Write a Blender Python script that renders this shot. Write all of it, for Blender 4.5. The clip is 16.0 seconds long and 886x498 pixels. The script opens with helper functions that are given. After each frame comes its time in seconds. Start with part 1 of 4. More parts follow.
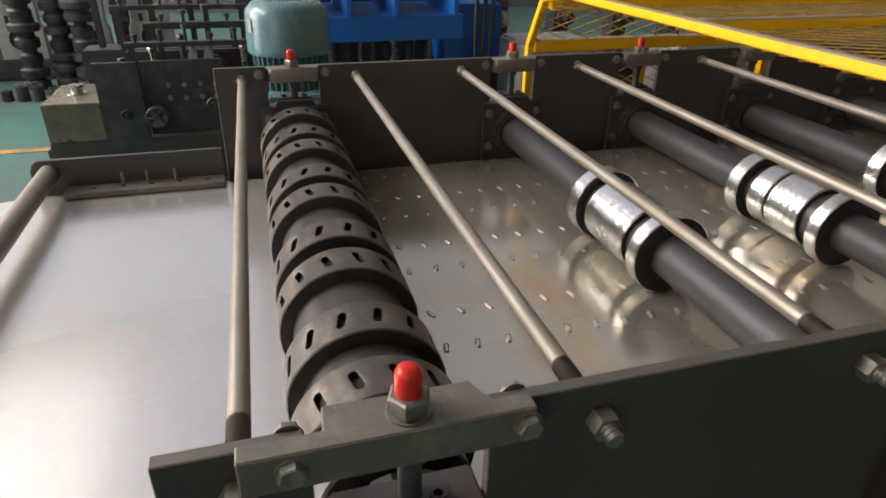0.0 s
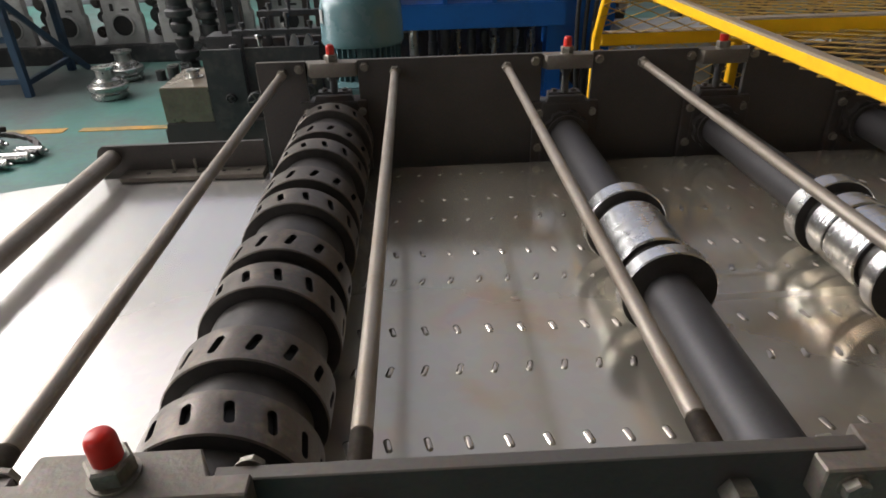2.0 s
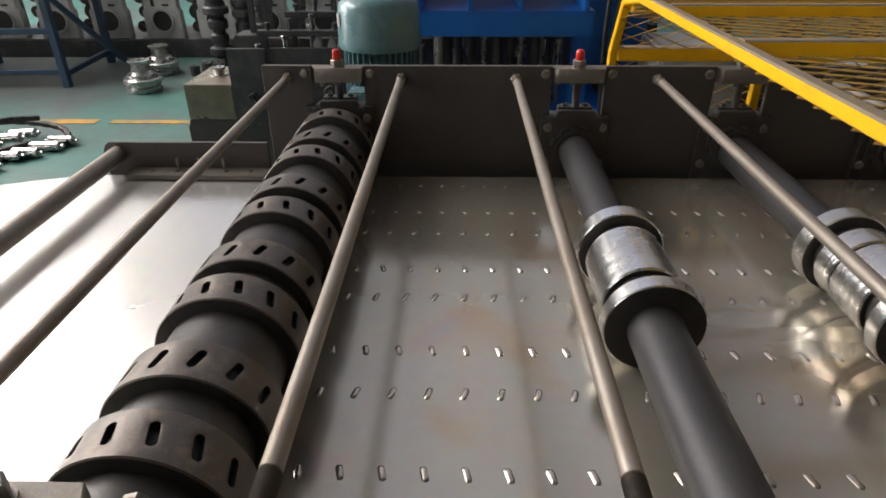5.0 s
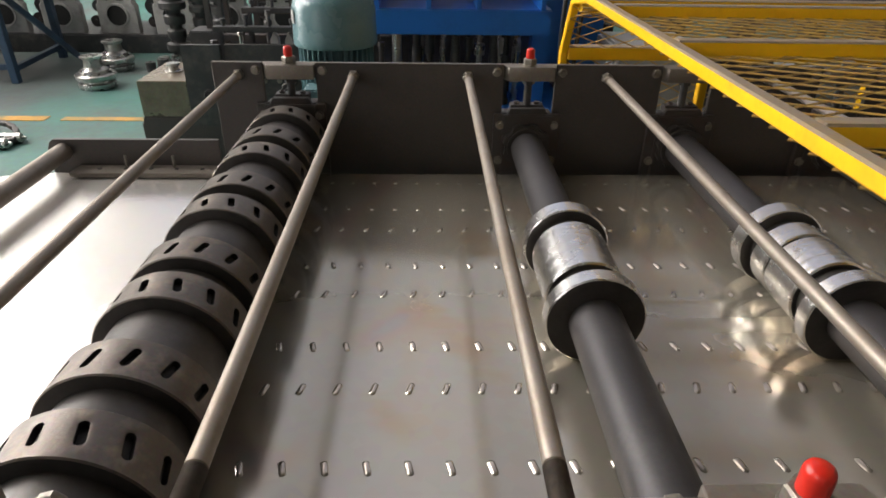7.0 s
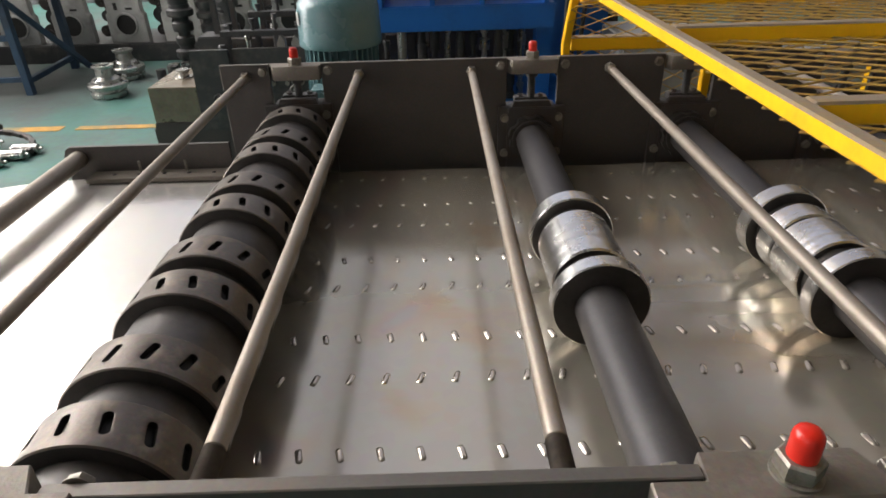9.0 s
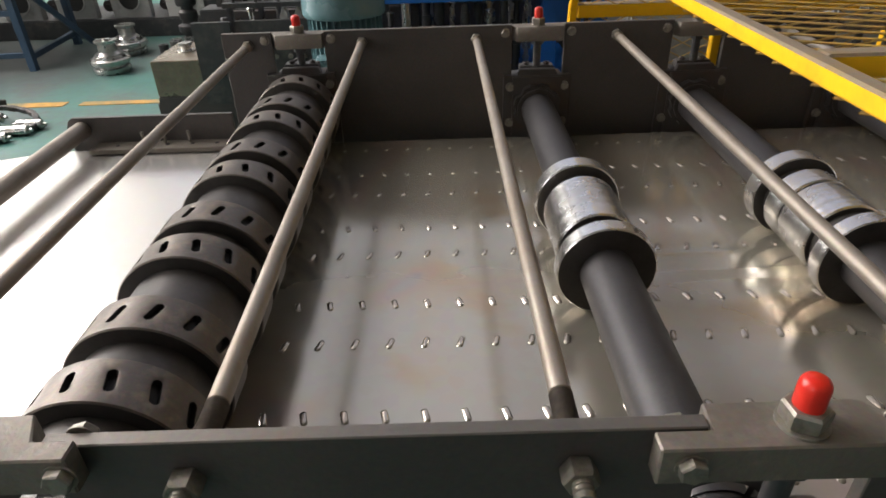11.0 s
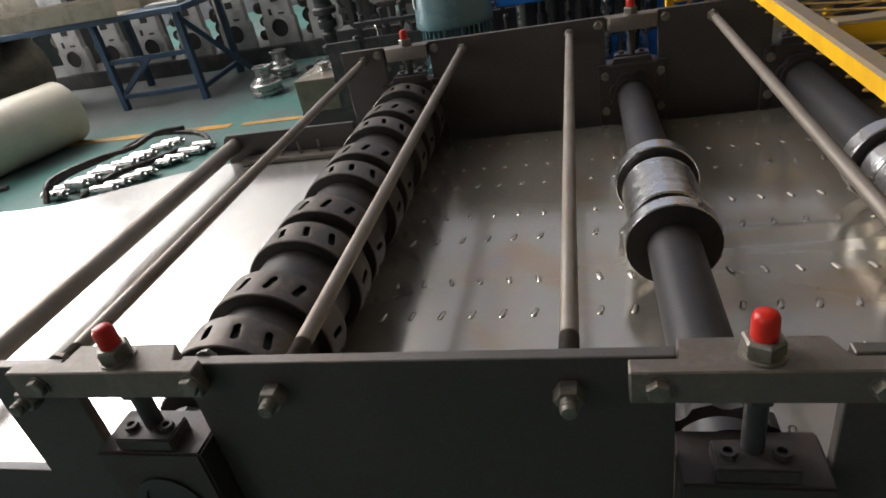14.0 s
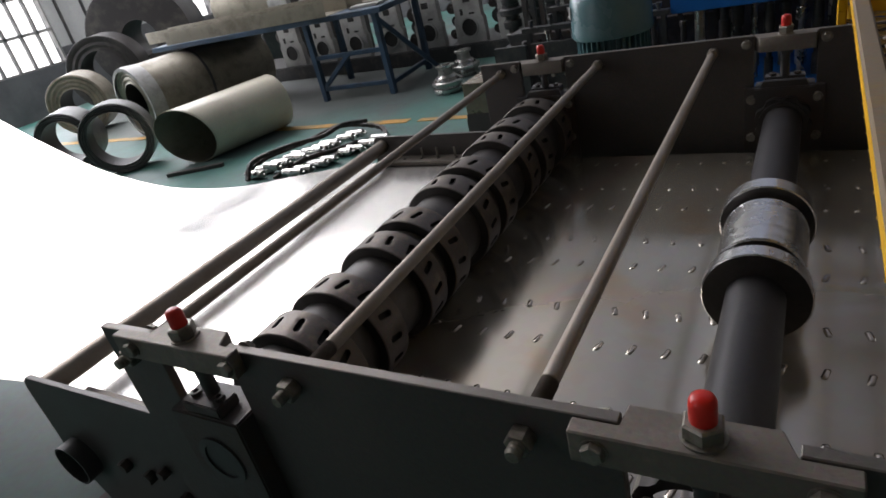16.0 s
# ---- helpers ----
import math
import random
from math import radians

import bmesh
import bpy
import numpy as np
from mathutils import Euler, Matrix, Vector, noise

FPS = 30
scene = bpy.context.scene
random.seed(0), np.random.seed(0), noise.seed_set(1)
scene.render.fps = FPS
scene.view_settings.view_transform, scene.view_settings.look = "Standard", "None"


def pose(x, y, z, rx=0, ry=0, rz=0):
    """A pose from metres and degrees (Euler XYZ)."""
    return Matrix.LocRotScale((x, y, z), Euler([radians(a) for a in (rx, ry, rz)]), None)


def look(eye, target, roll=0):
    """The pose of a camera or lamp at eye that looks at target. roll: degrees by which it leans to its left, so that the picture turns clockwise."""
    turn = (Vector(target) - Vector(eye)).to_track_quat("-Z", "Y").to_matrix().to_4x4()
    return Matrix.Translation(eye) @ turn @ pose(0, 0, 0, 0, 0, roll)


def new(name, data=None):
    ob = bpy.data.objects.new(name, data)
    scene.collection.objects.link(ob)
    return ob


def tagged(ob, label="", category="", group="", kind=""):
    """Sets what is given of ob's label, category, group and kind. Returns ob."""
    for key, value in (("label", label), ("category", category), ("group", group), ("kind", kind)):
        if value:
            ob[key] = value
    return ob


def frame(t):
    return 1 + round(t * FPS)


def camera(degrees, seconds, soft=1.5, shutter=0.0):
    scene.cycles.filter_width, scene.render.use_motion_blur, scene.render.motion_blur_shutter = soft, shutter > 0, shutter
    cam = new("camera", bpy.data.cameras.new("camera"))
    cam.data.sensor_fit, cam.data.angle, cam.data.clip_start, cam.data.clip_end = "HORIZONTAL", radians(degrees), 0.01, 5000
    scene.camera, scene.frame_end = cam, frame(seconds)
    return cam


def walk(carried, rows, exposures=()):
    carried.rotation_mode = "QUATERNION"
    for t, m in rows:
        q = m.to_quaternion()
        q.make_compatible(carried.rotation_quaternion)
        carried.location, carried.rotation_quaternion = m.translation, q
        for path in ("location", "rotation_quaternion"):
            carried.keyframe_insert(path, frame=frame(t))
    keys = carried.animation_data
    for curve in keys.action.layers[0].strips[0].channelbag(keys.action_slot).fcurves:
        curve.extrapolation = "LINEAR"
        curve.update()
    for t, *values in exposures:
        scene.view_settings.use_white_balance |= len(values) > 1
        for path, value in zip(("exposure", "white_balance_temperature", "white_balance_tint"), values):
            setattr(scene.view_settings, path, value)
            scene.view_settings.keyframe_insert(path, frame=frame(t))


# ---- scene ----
cam = camera(70.7, 16.0, soft=1.7)
PATH = [
    (0, (-0.0860, -0.3750, 1.2410), (0.4200, 1.3180, 0.3040), 1.10),
    (0.5, (0.0210, -0.2930, 1.2400), (0.4730, 1.3790, 0.2390), 3.00),
    (1, (0.0750, -0.2740, 1.2400), (0.4910, 1.4020, 0.2300), 2.40),
    (1.5, (0.1505, -0.2905, 1.2400), (0.3815, 1.4039, 0.2029), 0.20),
    (2, (0.2420, -0.3350, 1.2640), (0.2930, 1.4040, 0.2750), -1.65),
    (2.5, (0.3110, -0.3780, 1.2730), (0.2030, 1.3770, 0.3200), -4.40),
    (3, (0.3130, -0.3670, 1.2690), (0.1905, 1.3965, 0.3360), -3.80),
    (5.5, (0.3446, -0.2837, 1.2651), (0.3191, 1.4563, 0.2792), 0.58),
    (6, (0.3581, -0.2936, 1.2723), (0.3765, 1.4445, 0.2830), 0.82),
    (6.5, (0.3693, -0.2998, 1.2759), (0.4382, 1.4402, 0.2923), 1.48),
    (7, (0.3708, -0.2987, 1.2665), (0.4237, 1.4435, 0.2858), 0.95),
    (7.5, (0.3722, -0.2975, 1.2630), (0.3836, 1.4285, 0.2528), -0.97),
    (8, (0.3847, -0.3037, 1.2699), (0.4192, 1.4343, 0.2809), -1.45),
    (8.5, (0.3831, -0.3118, 1.2671), (0.3906, 1.4325, 0.2886), -1.97),
    (9, (0.3823, -0.3233, 1.2688), (0.3912, 1.4153, 0.2804), -1.56),
    (11.5, (0.3850, -0.3330, 1.2430), (0.3580, 1.3690, 0.1940), -2.40),
    (12, (0.3940, -0.3490, 1.2500), (0.2650, 1.3560, 0.2140), -4.30),
    (12.5, (0.4140, -0.3640, 1.2510), (0.2350, 1.3390, 0.2170), -5.10),
    (13, (0.4420, -0.3870, 1.2560), (0.1960, 1.3160, 0.2370), -6.40),
    (13.5, (0.4770, -0.4220, 1.2650), (0.1220, 1.2670, 0.2530), -8.70),
    (14, (0.5110, -0.4470, 1.2720), (0.0440, 1.2210, 0.2720), -11.40),
    (14.5, (0.5560, -0.4270, 1.2730), (-0.0060, 1.2150, 0.2800), -15.50),
    (15, (0.6170, -0.3900, 1.2710), (-0.0880, 1.2200, 0.3160), -14.30),
    (15.5, (0.6750, -0.3900, 1.2870), (-0.1650, 1.1810, 0.3780), -13.90),
    (16, (0.7120, -0.4030, 1.2950), (-0.2890, 1.0740, 0.3930), -13.90),
]
walk(cam, [(t, look(eye, target, roll)) for t, eye, target, roll in PATH],
     [(0.0, 0.86, 6750, 12), (1.0, 0.86, 6750, 12), (2.0, 0.62, 6550, 12), (3.0, 0.42, 6500, 12), (5.5, 0.75, 6700, 12), (7.0, 0.92, 6800, 12), (9.0, 0.95, 6750, 12), (11.5, 0.95, 6700, 12), (12.5, 0.75, 6650, 12), (14.5, 0.30, 6450, 13), (16.0, -0.18, 6250, 14)])

# ---- light ----
world = bpy.data.worlds.new("world")
scene.world = world
world.use_nodes = True
wn = world.node_tree
sky = wn.nodes.new("ShaderNodeTexSky")
sky.sky_type, sky.sun_disc = "NISHITA", False
sky.sun_elevation, sky.sun_rotation = radians(42), radians(300)
wn.links.new(sky.outputs[0], wn.nodes["Background"].inputs[0])
wn.nodes["Background"].inputs[1].default_value = 0.06


def area(name, where, aim, width, height, watts, colour):
    lamp = bpy.data.lights.new(name, "AREA")
    lamp.shape, lamp.size, lamp.size_y, lamp.energy, lamp.color = "RECTANGLE", width, height, watts, colour
    ob = new(name, lamp)
    ob.matrix_world = look(where, aim)
    return ob


# daylight through the roof light and the window bands, the south one an added fill
area("skylight", (-7.3, 4.5, 6.35), (-7.3, 4.5, 0), 3.8, 8.6, 760, (0.98, 0.97, 0.96))
area("skylight", (-3.9, 4.5, 6.35), (-3.9, 4.5, 0), 2.7, 8.6, 56, (1.0, 0.91, 0.82))
area("roof_light", (1.8, 6.5, 6.35), (1.8, 6.5, 0), 8.2, 5.6, 30, (1.0, 0.88, 0.76))
area("daylight", (0.7, 9.48, 5.2), (0.7, 0, 5.0), 10.5, 1.75, 11, (1.0, 0.88, 0.76))
area("daylight", (-9.55, 3.95, 1.4), (0, 3.95, 1.3), 3.4, 1.4, 85, (0.96, 0.98, 1.0))
area("daylight", (-9.55, 5.6, 4.0), (0, 5.6, 3.0), 6.6, 3.4, 265, (0.96, 0.98, 1.0))
# weak fill from the south for faces turned to -y, through an invented window
area("daylight", (-6.0, -5.85, 3.3), (-6.0, 0, 2.6), 6.0, 3.0, 9, (1.0, 0.92, 0.84))


# ---- materials ----
def material(name, colour, rough=0.5, metal=0.0, vary=0.25, scale=6.0, fine=90.0, bump=0.15, tint=None, patch=0.45, spread=0.15):
    """A surface with blotches of a second tint, fine grain, uneven gloss and slight relief."""
    m = bpy.data.materials.new(name)
    m.use_nodes = True
    n, k = m.node_tree.nodes, m.node_tree.links
    b = n["Principled BSDF"]
    b.inputs["Metallic"].default_value = metal
    co = n.new("ShaderNodeTexCoord")
    info = n.new("ShaderNodeObjectInfo")
    shift = n.new("ShaderNodeVectorMath")
    shift.operation = "ADD"
    k.new(co.outputs["Object"], shift.inputs[0])
    k.new(info.outputs["Random"], shift.inputs[1])
    big = n.new("ShaderNodeTexNoise")
    big.inputs["Scale"].default_value, big.inputs["Detail"].default_value, big.inputs["Roughness"].default_value = scale, 8, 0.65
    small = n.new("ShaderNodeTexNoise")
    small.inputs["Scale"].default_value, small.inputs["Detail"].default_value = fine, 4
    for tex in (big, small):
        k.new(shift.outputs[0], tex.inputs["Vector"])
    ramp = n.new("ShaderNodeMapRange")
    ramp.inputs[1].default_value, ramp.inputs[2].default_value = patch - 0.05, patch + 0.22
    k.new(big.outputs["Fac"], ramp.inputs[0])
    mix = n.new("ShaderNodeMix")
    mix.data_type = "RGBA"
    second = tint or tuple(c * (1 - vary * 1.4) for c in colour)
    mix.inputs[6].default_value, mix.inputs[7].default_value = (*colour, 1), (*second, 1)
    k.new(ramp.outputs[0], mix.inputs[0])
    grain = n.new("ShaderNodeMix")
    grain.data_type, grain.blend_type = "RGBA", "MULTIPLY"
    grain.inputs[0].default_value = vary
    k.new(mix.outputs[2], grain.inputs[6])
    k.new(small.outputs["Color"], grain.inputs[7])
    bright = n.new("ShaderNodeHueSaturation")
    bright.inputs["Value"].default_value = 1 + vary * 0.6
    k.new(grain.outputs[2], bright.inputs["Color"])
    k.new(bright.outputs[0], b.inputs["Base Color"])
    gloss = n.new("ShaderNodeMapRange")
    gloss.inputs[3].default_value, gloss.inputs[4].default_value = max(0.03, rough - spread), min(1, rough + spread)
    k.new(big.outputs["Fac"], gloss.inputs[0])
    k.new(gloss.outputs[0], b.inputs["Roughness"])
    if bump:
        bp = n.new("ShaderNodeBump")
        bp.inputs["Strength"].default_value, bp.inputs["Distance"].default_value = bump, 0.002
        k.new(small.outputs["Fac"], bp.inputs["Height"])
        k.new(bp.outputs[0], b.inputs["Normal"])
    return m


def galvanised(name, colour, rough, stain, relief=0.10, smears=()):
    """Zinc-coated sheet: long rolling streaks, faint spangle, oil marks."""
    m = bpy.data.materials.new(name)
    m.use_nodes = True
    n, k = m.node_tree.nodes, m.node_tree.links
    b = n["Principled BSDF"]
    b.inputs["Metallic"].default_value = 0.72
    co = n.new("ShaderNodeTexCoord")
    stretch = n.new("ShaderNodeMapping")
    stretch.inputs["Scale"].default_value = (1.2, 7, 1)
    k.new(co.outputs["Object"], stretch.inputs[0])
    streak = n.new("ShaderNodeTexNoise")
    streak.inputs["Scale"].default_value, streak.inputs["Detail"].default_value = 3, 6
    k.new(stretch.outputs[0], streak.inputs["Vector"])
    cloud = n.new("ShaderNodeTexNoise")
    cloud.inputs["Scale"].default_value, cloud.inputs["Detail"].default_value, cloud.inputs["Distortion"].default_value = 2.4, 2, 1.2
    k.new(co.outputs["Object"], cloud.inputs["Vector"])
    oil = n.new("ShaderNodeValToRGB")
    e = oil.color_ramp.elements
    e[0].position, e[0].color = 0.50, (*colour, 1)
    e[1].position, e[1].color = 0.80, (*colour, 1)
    for at, tone in ((0.60, (0.62, 0.50, 0.36)), (0.655, (0.62, 0.42, 0.38)), (0.70, (0.50, 0.47, 0.44))):
        x = e.new(at)
        x.color = (*(colour[i] * (1 - stain) + tone[i] * stain for i in range(3)), 1)
    k.new(cloud.outputs["Fac"], oil.inputs[0])
    spangle = n.new("ShaderNodeTexVoronoi")
    spangle.inputs["Scale"].default_value = 55
    k.new(co.outputs["Object"], spangle.inputs["Vector"])
    mix = n.new("ShaderNodeMix")
    mix.data_type, mix.blend_type = "RGBA", "MULTIPLY"
    mix.inputs[0].default_value = 0.06
    tone = oil.outputs[0]
    for x, y, long, wide, turn in smears:
        # a dried streak of amber and reddish oil, ragged at its rim
        spot = n.new("ShaderNodeMapping")
        spot.vector_type = "TEXTURE"
        spot.inputs["Location"].default_value = (x, y, 0.585)
        spot.inputs["Rotation"].default_value = (0, 0, radians(turn))
        spot.inputs["Scale"].default_value = (long, wide, 1)
        k.new(co.outputs["Object"], spot.inputs[0])
        far = n.new("ShaderNodeVectorMath")
        far.operation = "LENGTH"
        k.new(spot.outputs[0], far.inputs[0])
        rag = n.new("ShaderNodeMath")
        rag.operation = "MULTIPLY_ADD"
        rag.inputs[1].default_value = 2.2
        k.new(streak.outputs["Fac"], rag.inputs[0])
        k.new(far.outputs["Value"], rag.inputs[2])
        hue = n.new("ShaderNodeValToRGB")
        h = hue.color_ramp.elements
        h[0].position, h[0].color = 0.0, (0.60, 0.40, 0.20, 1)
        h[1].position, h[1].color = 1.0, (0.58, 0.42, 0.30, 1)
        k.new(cloud.outputs["Fac"], hue.inputs[0])
        fade = n.new("ShaderNodeMapRange")
        fade.interpolation_type = "SMOOTHSTEP"
        fade.inputs[1].default_value, fade.inputs[2].default_value = 2.2, 1.2
        fade.inputs[4].default_value = 0.5
        k.new(rag.outputs[0], fade.inputs[0])
        over = n.new("ShaderNodeMix")
        over.data_type = "RGBA"
        k.new(fade.outputs[0], over.inputs[0])
        k.new(tone, over.inputs[6])
        k.new(hue.outputs[0], over.inputs[7])
        tone = over.outputs[2]
    k.new(tone, mix.inputs[6])
    k.new(spangle.outputs["Color"], mix.inputs[7])
    k.new(mix.outputs[2], b.inputs["Base Color"])
    add = n.new("ShaderNodeMath")
    add.operation = "ADD"
    k.new(streak.outputs["Fac"], add.inputs[0])
    k.new(cloud.outputs["Fac"], add.inputs[1])
    gloss = n.new("ShaderNodeMapRange")
    gloss.inputs[1].default_value, gloss.inputs[2].default_value = 0.6, 1.4
    gloss.inputs[3].default_value, gloss.inputs[4].default_value = rough - 0.03, rough + 0.05
    k.new(add.outputs[0], gloss.inputs[0])
    k.new(gloss.outputs[0], b.inputs["Roughness"])
    bp = n.new("ShaderNodeBump")
    bp.inputs["Strength"].default_value, bp.inputs["Distance"].default_value = relief, 0.004
    k.new(cloud.outputs["Fac"], bp.inputs["Height"])
    k.new(bp.outputs[0], b.inputs["Normal"])
    return m


BLACK = material("black_oxide_plate", (0.066, 0.057, 0.053), 0.50, 0.15, 0.45, 5, 160, 0.18, (0.088, 0.074, 0.066), 0.5)
EDGE = material("sawn_steel_edge", (0.16, 0.145, 0.13), 0.5, 0.6, 0.3, 12, 200, 0.2, (0.22, 0.15, 0.10), 0.55)
BLOCKS = material("dark_cast_block", (0.064, 0.058, 0.055), 0.5, 0.3, 0.4, 10, 150, 0.25, (0.075, 0.045, 0.032), 0.5)
BRIDGE = material("phosphated_bar", (0.185, 0.16, 0.135), 0.55, 0.45, 0.4, 22, 180, 0.3, (0.30, 0.265, 0.225), 0.56)
RODS = material("zinc_plated_rod", (0.31, 0.268, 0.225), 0.48, 0.6, 0.25, 9, 220, 0.12, (0.25, 0.20, 0.155), 0.5)
THREAD = material("dark_thread", (0.22, 0.19, 0.165), 0.5, 0.7, 0.3, 20, 200, 0.2)
BOLT = material("dull_zinc_bolt", (0.27, 0.25, 0.215), 0.5, 0.65, 0.35, 60, 260, 0.25, (0.15, 0.125, 0.10), 0.5)
RED = material("red_plastic_cap", (0.62, 0.022, 0.012), 0.32, 0.0, 0.12, 20, 120, 0.05)
ROLLER = material("oiled_tool_steel", (0.135, 0.115, 0.10), 0.42, 0.7, 0.4, 24, 170, 0.2, (0.27, 0.215, 0.165), 0.56)
CORE = material("blackened_roller_core", (0.090, 0.081, 0.076), 0.45, 0.5, 0.3, 10, 170, 0.12)
SHAFT = material("blued_shaft", (0.070, 0.066, 0.068), 0.5, 0.45, 0.3, 8, 180, 0.12, (0.10, 0.094, 0.092), 0.56)
CHROME = material("polished_roll", (0.82, 0.81, 0.80), 0.26, 1.0, 0.14, 9, 140, 0.08, (0.62, 0.57, 0.51), 0.55, 0.12)
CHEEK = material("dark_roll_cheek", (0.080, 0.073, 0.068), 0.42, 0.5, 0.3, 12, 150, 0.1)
# near-black colour for the shade inside slots, bores and grille openings
POCKET = material("slot_shade", (0.022, 0.020, 0.018), 0.6, 0.2, 0.3)
SHEET = galvanised("galvanised_sheet", (0.585, 0.54, 0.455), 0.18, 0.5, 0.05, ((0.44, 0.56, 0.14, 0.045, -58), (0.31, 0.40, 0.10, 0.04, -50), (0.49, 0.95, 0.10, 0.05, -70), (0.95, 0.50, 0.16, 0.06, 10), (0.36, 0.69, 0.05, 0.12, 0)))
STRIP = galvanised("incoming_strip", (0.73, 0.70, 0.665), 0.20, 0.0, 0.008)
YELLOW = material("yellow_paint", (0.88, 0.49, 0.004), 0.42, 0.0, 0.15, 8, 120, 0.1, (0.72, 0.36, 0.01), 0.6)
DUST = material("dusty_yellow_top", (0.25, 0.19, 0.13), 0.85, 0.0, 0.3, 14, 160, 0.2, (0.34, 0.21, 0.06), 0.55)
MESH = material("dusty_expanded_metal", (0.50, 0.31, 0.075), 0.6, 0.1, 0.3, 10, 120, 0.1, (0.30, 0.21, 0.10), 0.5)
TEAL = material("teal_motor_paint", (0.115, 0.205, 0.22), 0.26, 0.0, 0.2, 6, 120, 0.08, (0.07, 0.16, 0.17), 0.5)
BLUE = material("blue_press_paint", (0.012, 0.15, 0.52), 0.38, 0.0, 0.2, 6, 120, 0.08, (0.01, 0.11, 0.40), 0.55)
STEEL = material("bright_steel", (0.55, 0.54, 0.52), 0.28, 1.0, 0.2, 12, 120, 0.08, (0.32, 0.29, 0.25), 0.52)
GREYM = material("machine_grey_steel", (0.060, 0.059, 0.060), 0.45, 0.4, 0.35, 9, 120, 0.15, (0.14, 0.128, 0.112), 0.55)
TANK = material("stained_stainless", (0.27, 0.225, 0.165), 0.3, 0.55, 0.35, 5, 60, 0.1, (0.16, 0.12, 0.08), 0.5)
IVORY = material("ivory_paint", (0.35, 0.345, 0.325), 0.5, 0.0, 0.25, 6, 90, 0.06, (0.18, 0.175, 0.165), 0.53)
GREEN = material("green_floor_paint", (0.050, 0.158, 0.132), 0.50, 0.0, 0.4, 1.1, 26, 0.08, (0.092, 0.105, 0.102), 0.45, 0.2)
gn, gk = GREEN.node_tree.nodes, GREEN.node_tree.links
# paint trodden to grey concrete along the coils and the work table, with a ragged border
tread = gn.new("ShaderNodeMapping")
tread.vector_type = "TEXTURE"
tread.inputs["Location"].default_value, tread.inputs["Scale"].default_value = (-5.2, 4.75, 0), (3.0, 1.15, 1)
gk.new(gn["Texture Coordinate"].outputs["Object"], tread.inputs[0])
reach = gn.new("ShaderNodeVectorMath")
reach.operation = "LENGTH"
gk.new(tread.outputs[0], reach.inputs[0])
ragged = gn.new("ShaderNodeMath")
ragged.operation = "MULTIPLY_ADD"
ragged.inputs[1].default_value = 0.9
gk.new(gn["Noise Texture"].outputs["Fac"], ragged.inputs[0])
gk.new(reach.outputs["Value"], ragged.inputs[2])
bare = gn.new("ShaderNodeMapRange")
bare.inputs[1].default_value, bare.inputs[2].default_value = 1.62, 1.25
bare.inputs[4].default_value = 0.85
gk.new(ragged.outputs[0], bare.inputs[0])
floor_mix = gn.new("ShaderNodeMix")
floor_mix.data_type = "RGBA"
gk.new(bare.outputs[0], floor_mix.inputs[0])
gk.new(gn["Hue/Saturation/Value"].outputs[0], floor_mix.inputs[6])
floor_mix.inputs[7].default_value = (0.115, 0.112, 0.108, 1)
gk.new(floor_mix.outputs[2], gn["Principled BSDF"].inputs["Base Color"])
LINE = material("worn_yellow_line", (0.50, 0.26, 0.045), 0.5, 0.0, 0.4, 5, 60, 0.06, (0.13, 0.17, 0.11), 0.47)
WALLM = material("grey_plaster", (0.40, 0.40, 0.39), 0.8, 0.0, 0.2, 1.5, 40, 0.1, (0.30, 0.30, 0.29), 0.5)
DADO = material("dark_dado_paint", (0.10, 0.10, 0.105), 0.6, 0.0, 0.25, 2, 40, 0.1)
ROOF = material("profiled_roof", (0.34, 0.31, 0.27), 0.7, 0.0, 0.2, 1.2, 20, 0.1, (0.22, 0.19, 0.15), 0.5)
RUBBER = material("black_rubber", (0.018, 0.018, 0.018), 0.6, 0.0, 0.3)
TABLE = material("blue_table_paint", (0.028, 0.062, 0.11), 0.5, 0.0, 0.3, 7, 90, 0.1, (0.025, 0.035, 0.05), 0.5)
COILM = material("cream_coated_coil", (0.66, 0.615, 0.49), 0.22, 0.0, 0.2, 3, 60, 0.06, (0.56, 0.51, 0.40), 0.55)
COILD = material("dark_coil_steel_and_bore_shade", (0.030, 0.027, 0.026), 0.5, 0.3, 0.3, 5, 70, 0.1, (0.08, 0.07, 0.06), 0.55)
COILR = material("dull_grey_coil_steel", (0.13, 0.128, 0.122), 0.45, 0.3, 0.3, 5, 70, 0.1, (0.075, 0.07, 0.065), 0.52)
COILG = material("grey_coil_steel", (0.25, 0.225, 0.175), 0.40, 0.4, 0.3, 6, 70, 0.1, (0.13, 0.105, 0.075), 0.52)
GLOW = bpy.data.materials.new("bright_overcast_sky")
GLOW.use_nodes = True
GLOW.node_tree.nodes["Principled BSDF"].inputs["Emission Color"].default_value = (1.0, 0.97, 0.94, 1)
GLOW.node_tree.nodes["Principled BSDF"].inputs["Emission Strength"].default_value = 3.0
GLASS_FRAME = material("grey_window_frame", (0.30, 0.29, 0.28), 0.5)


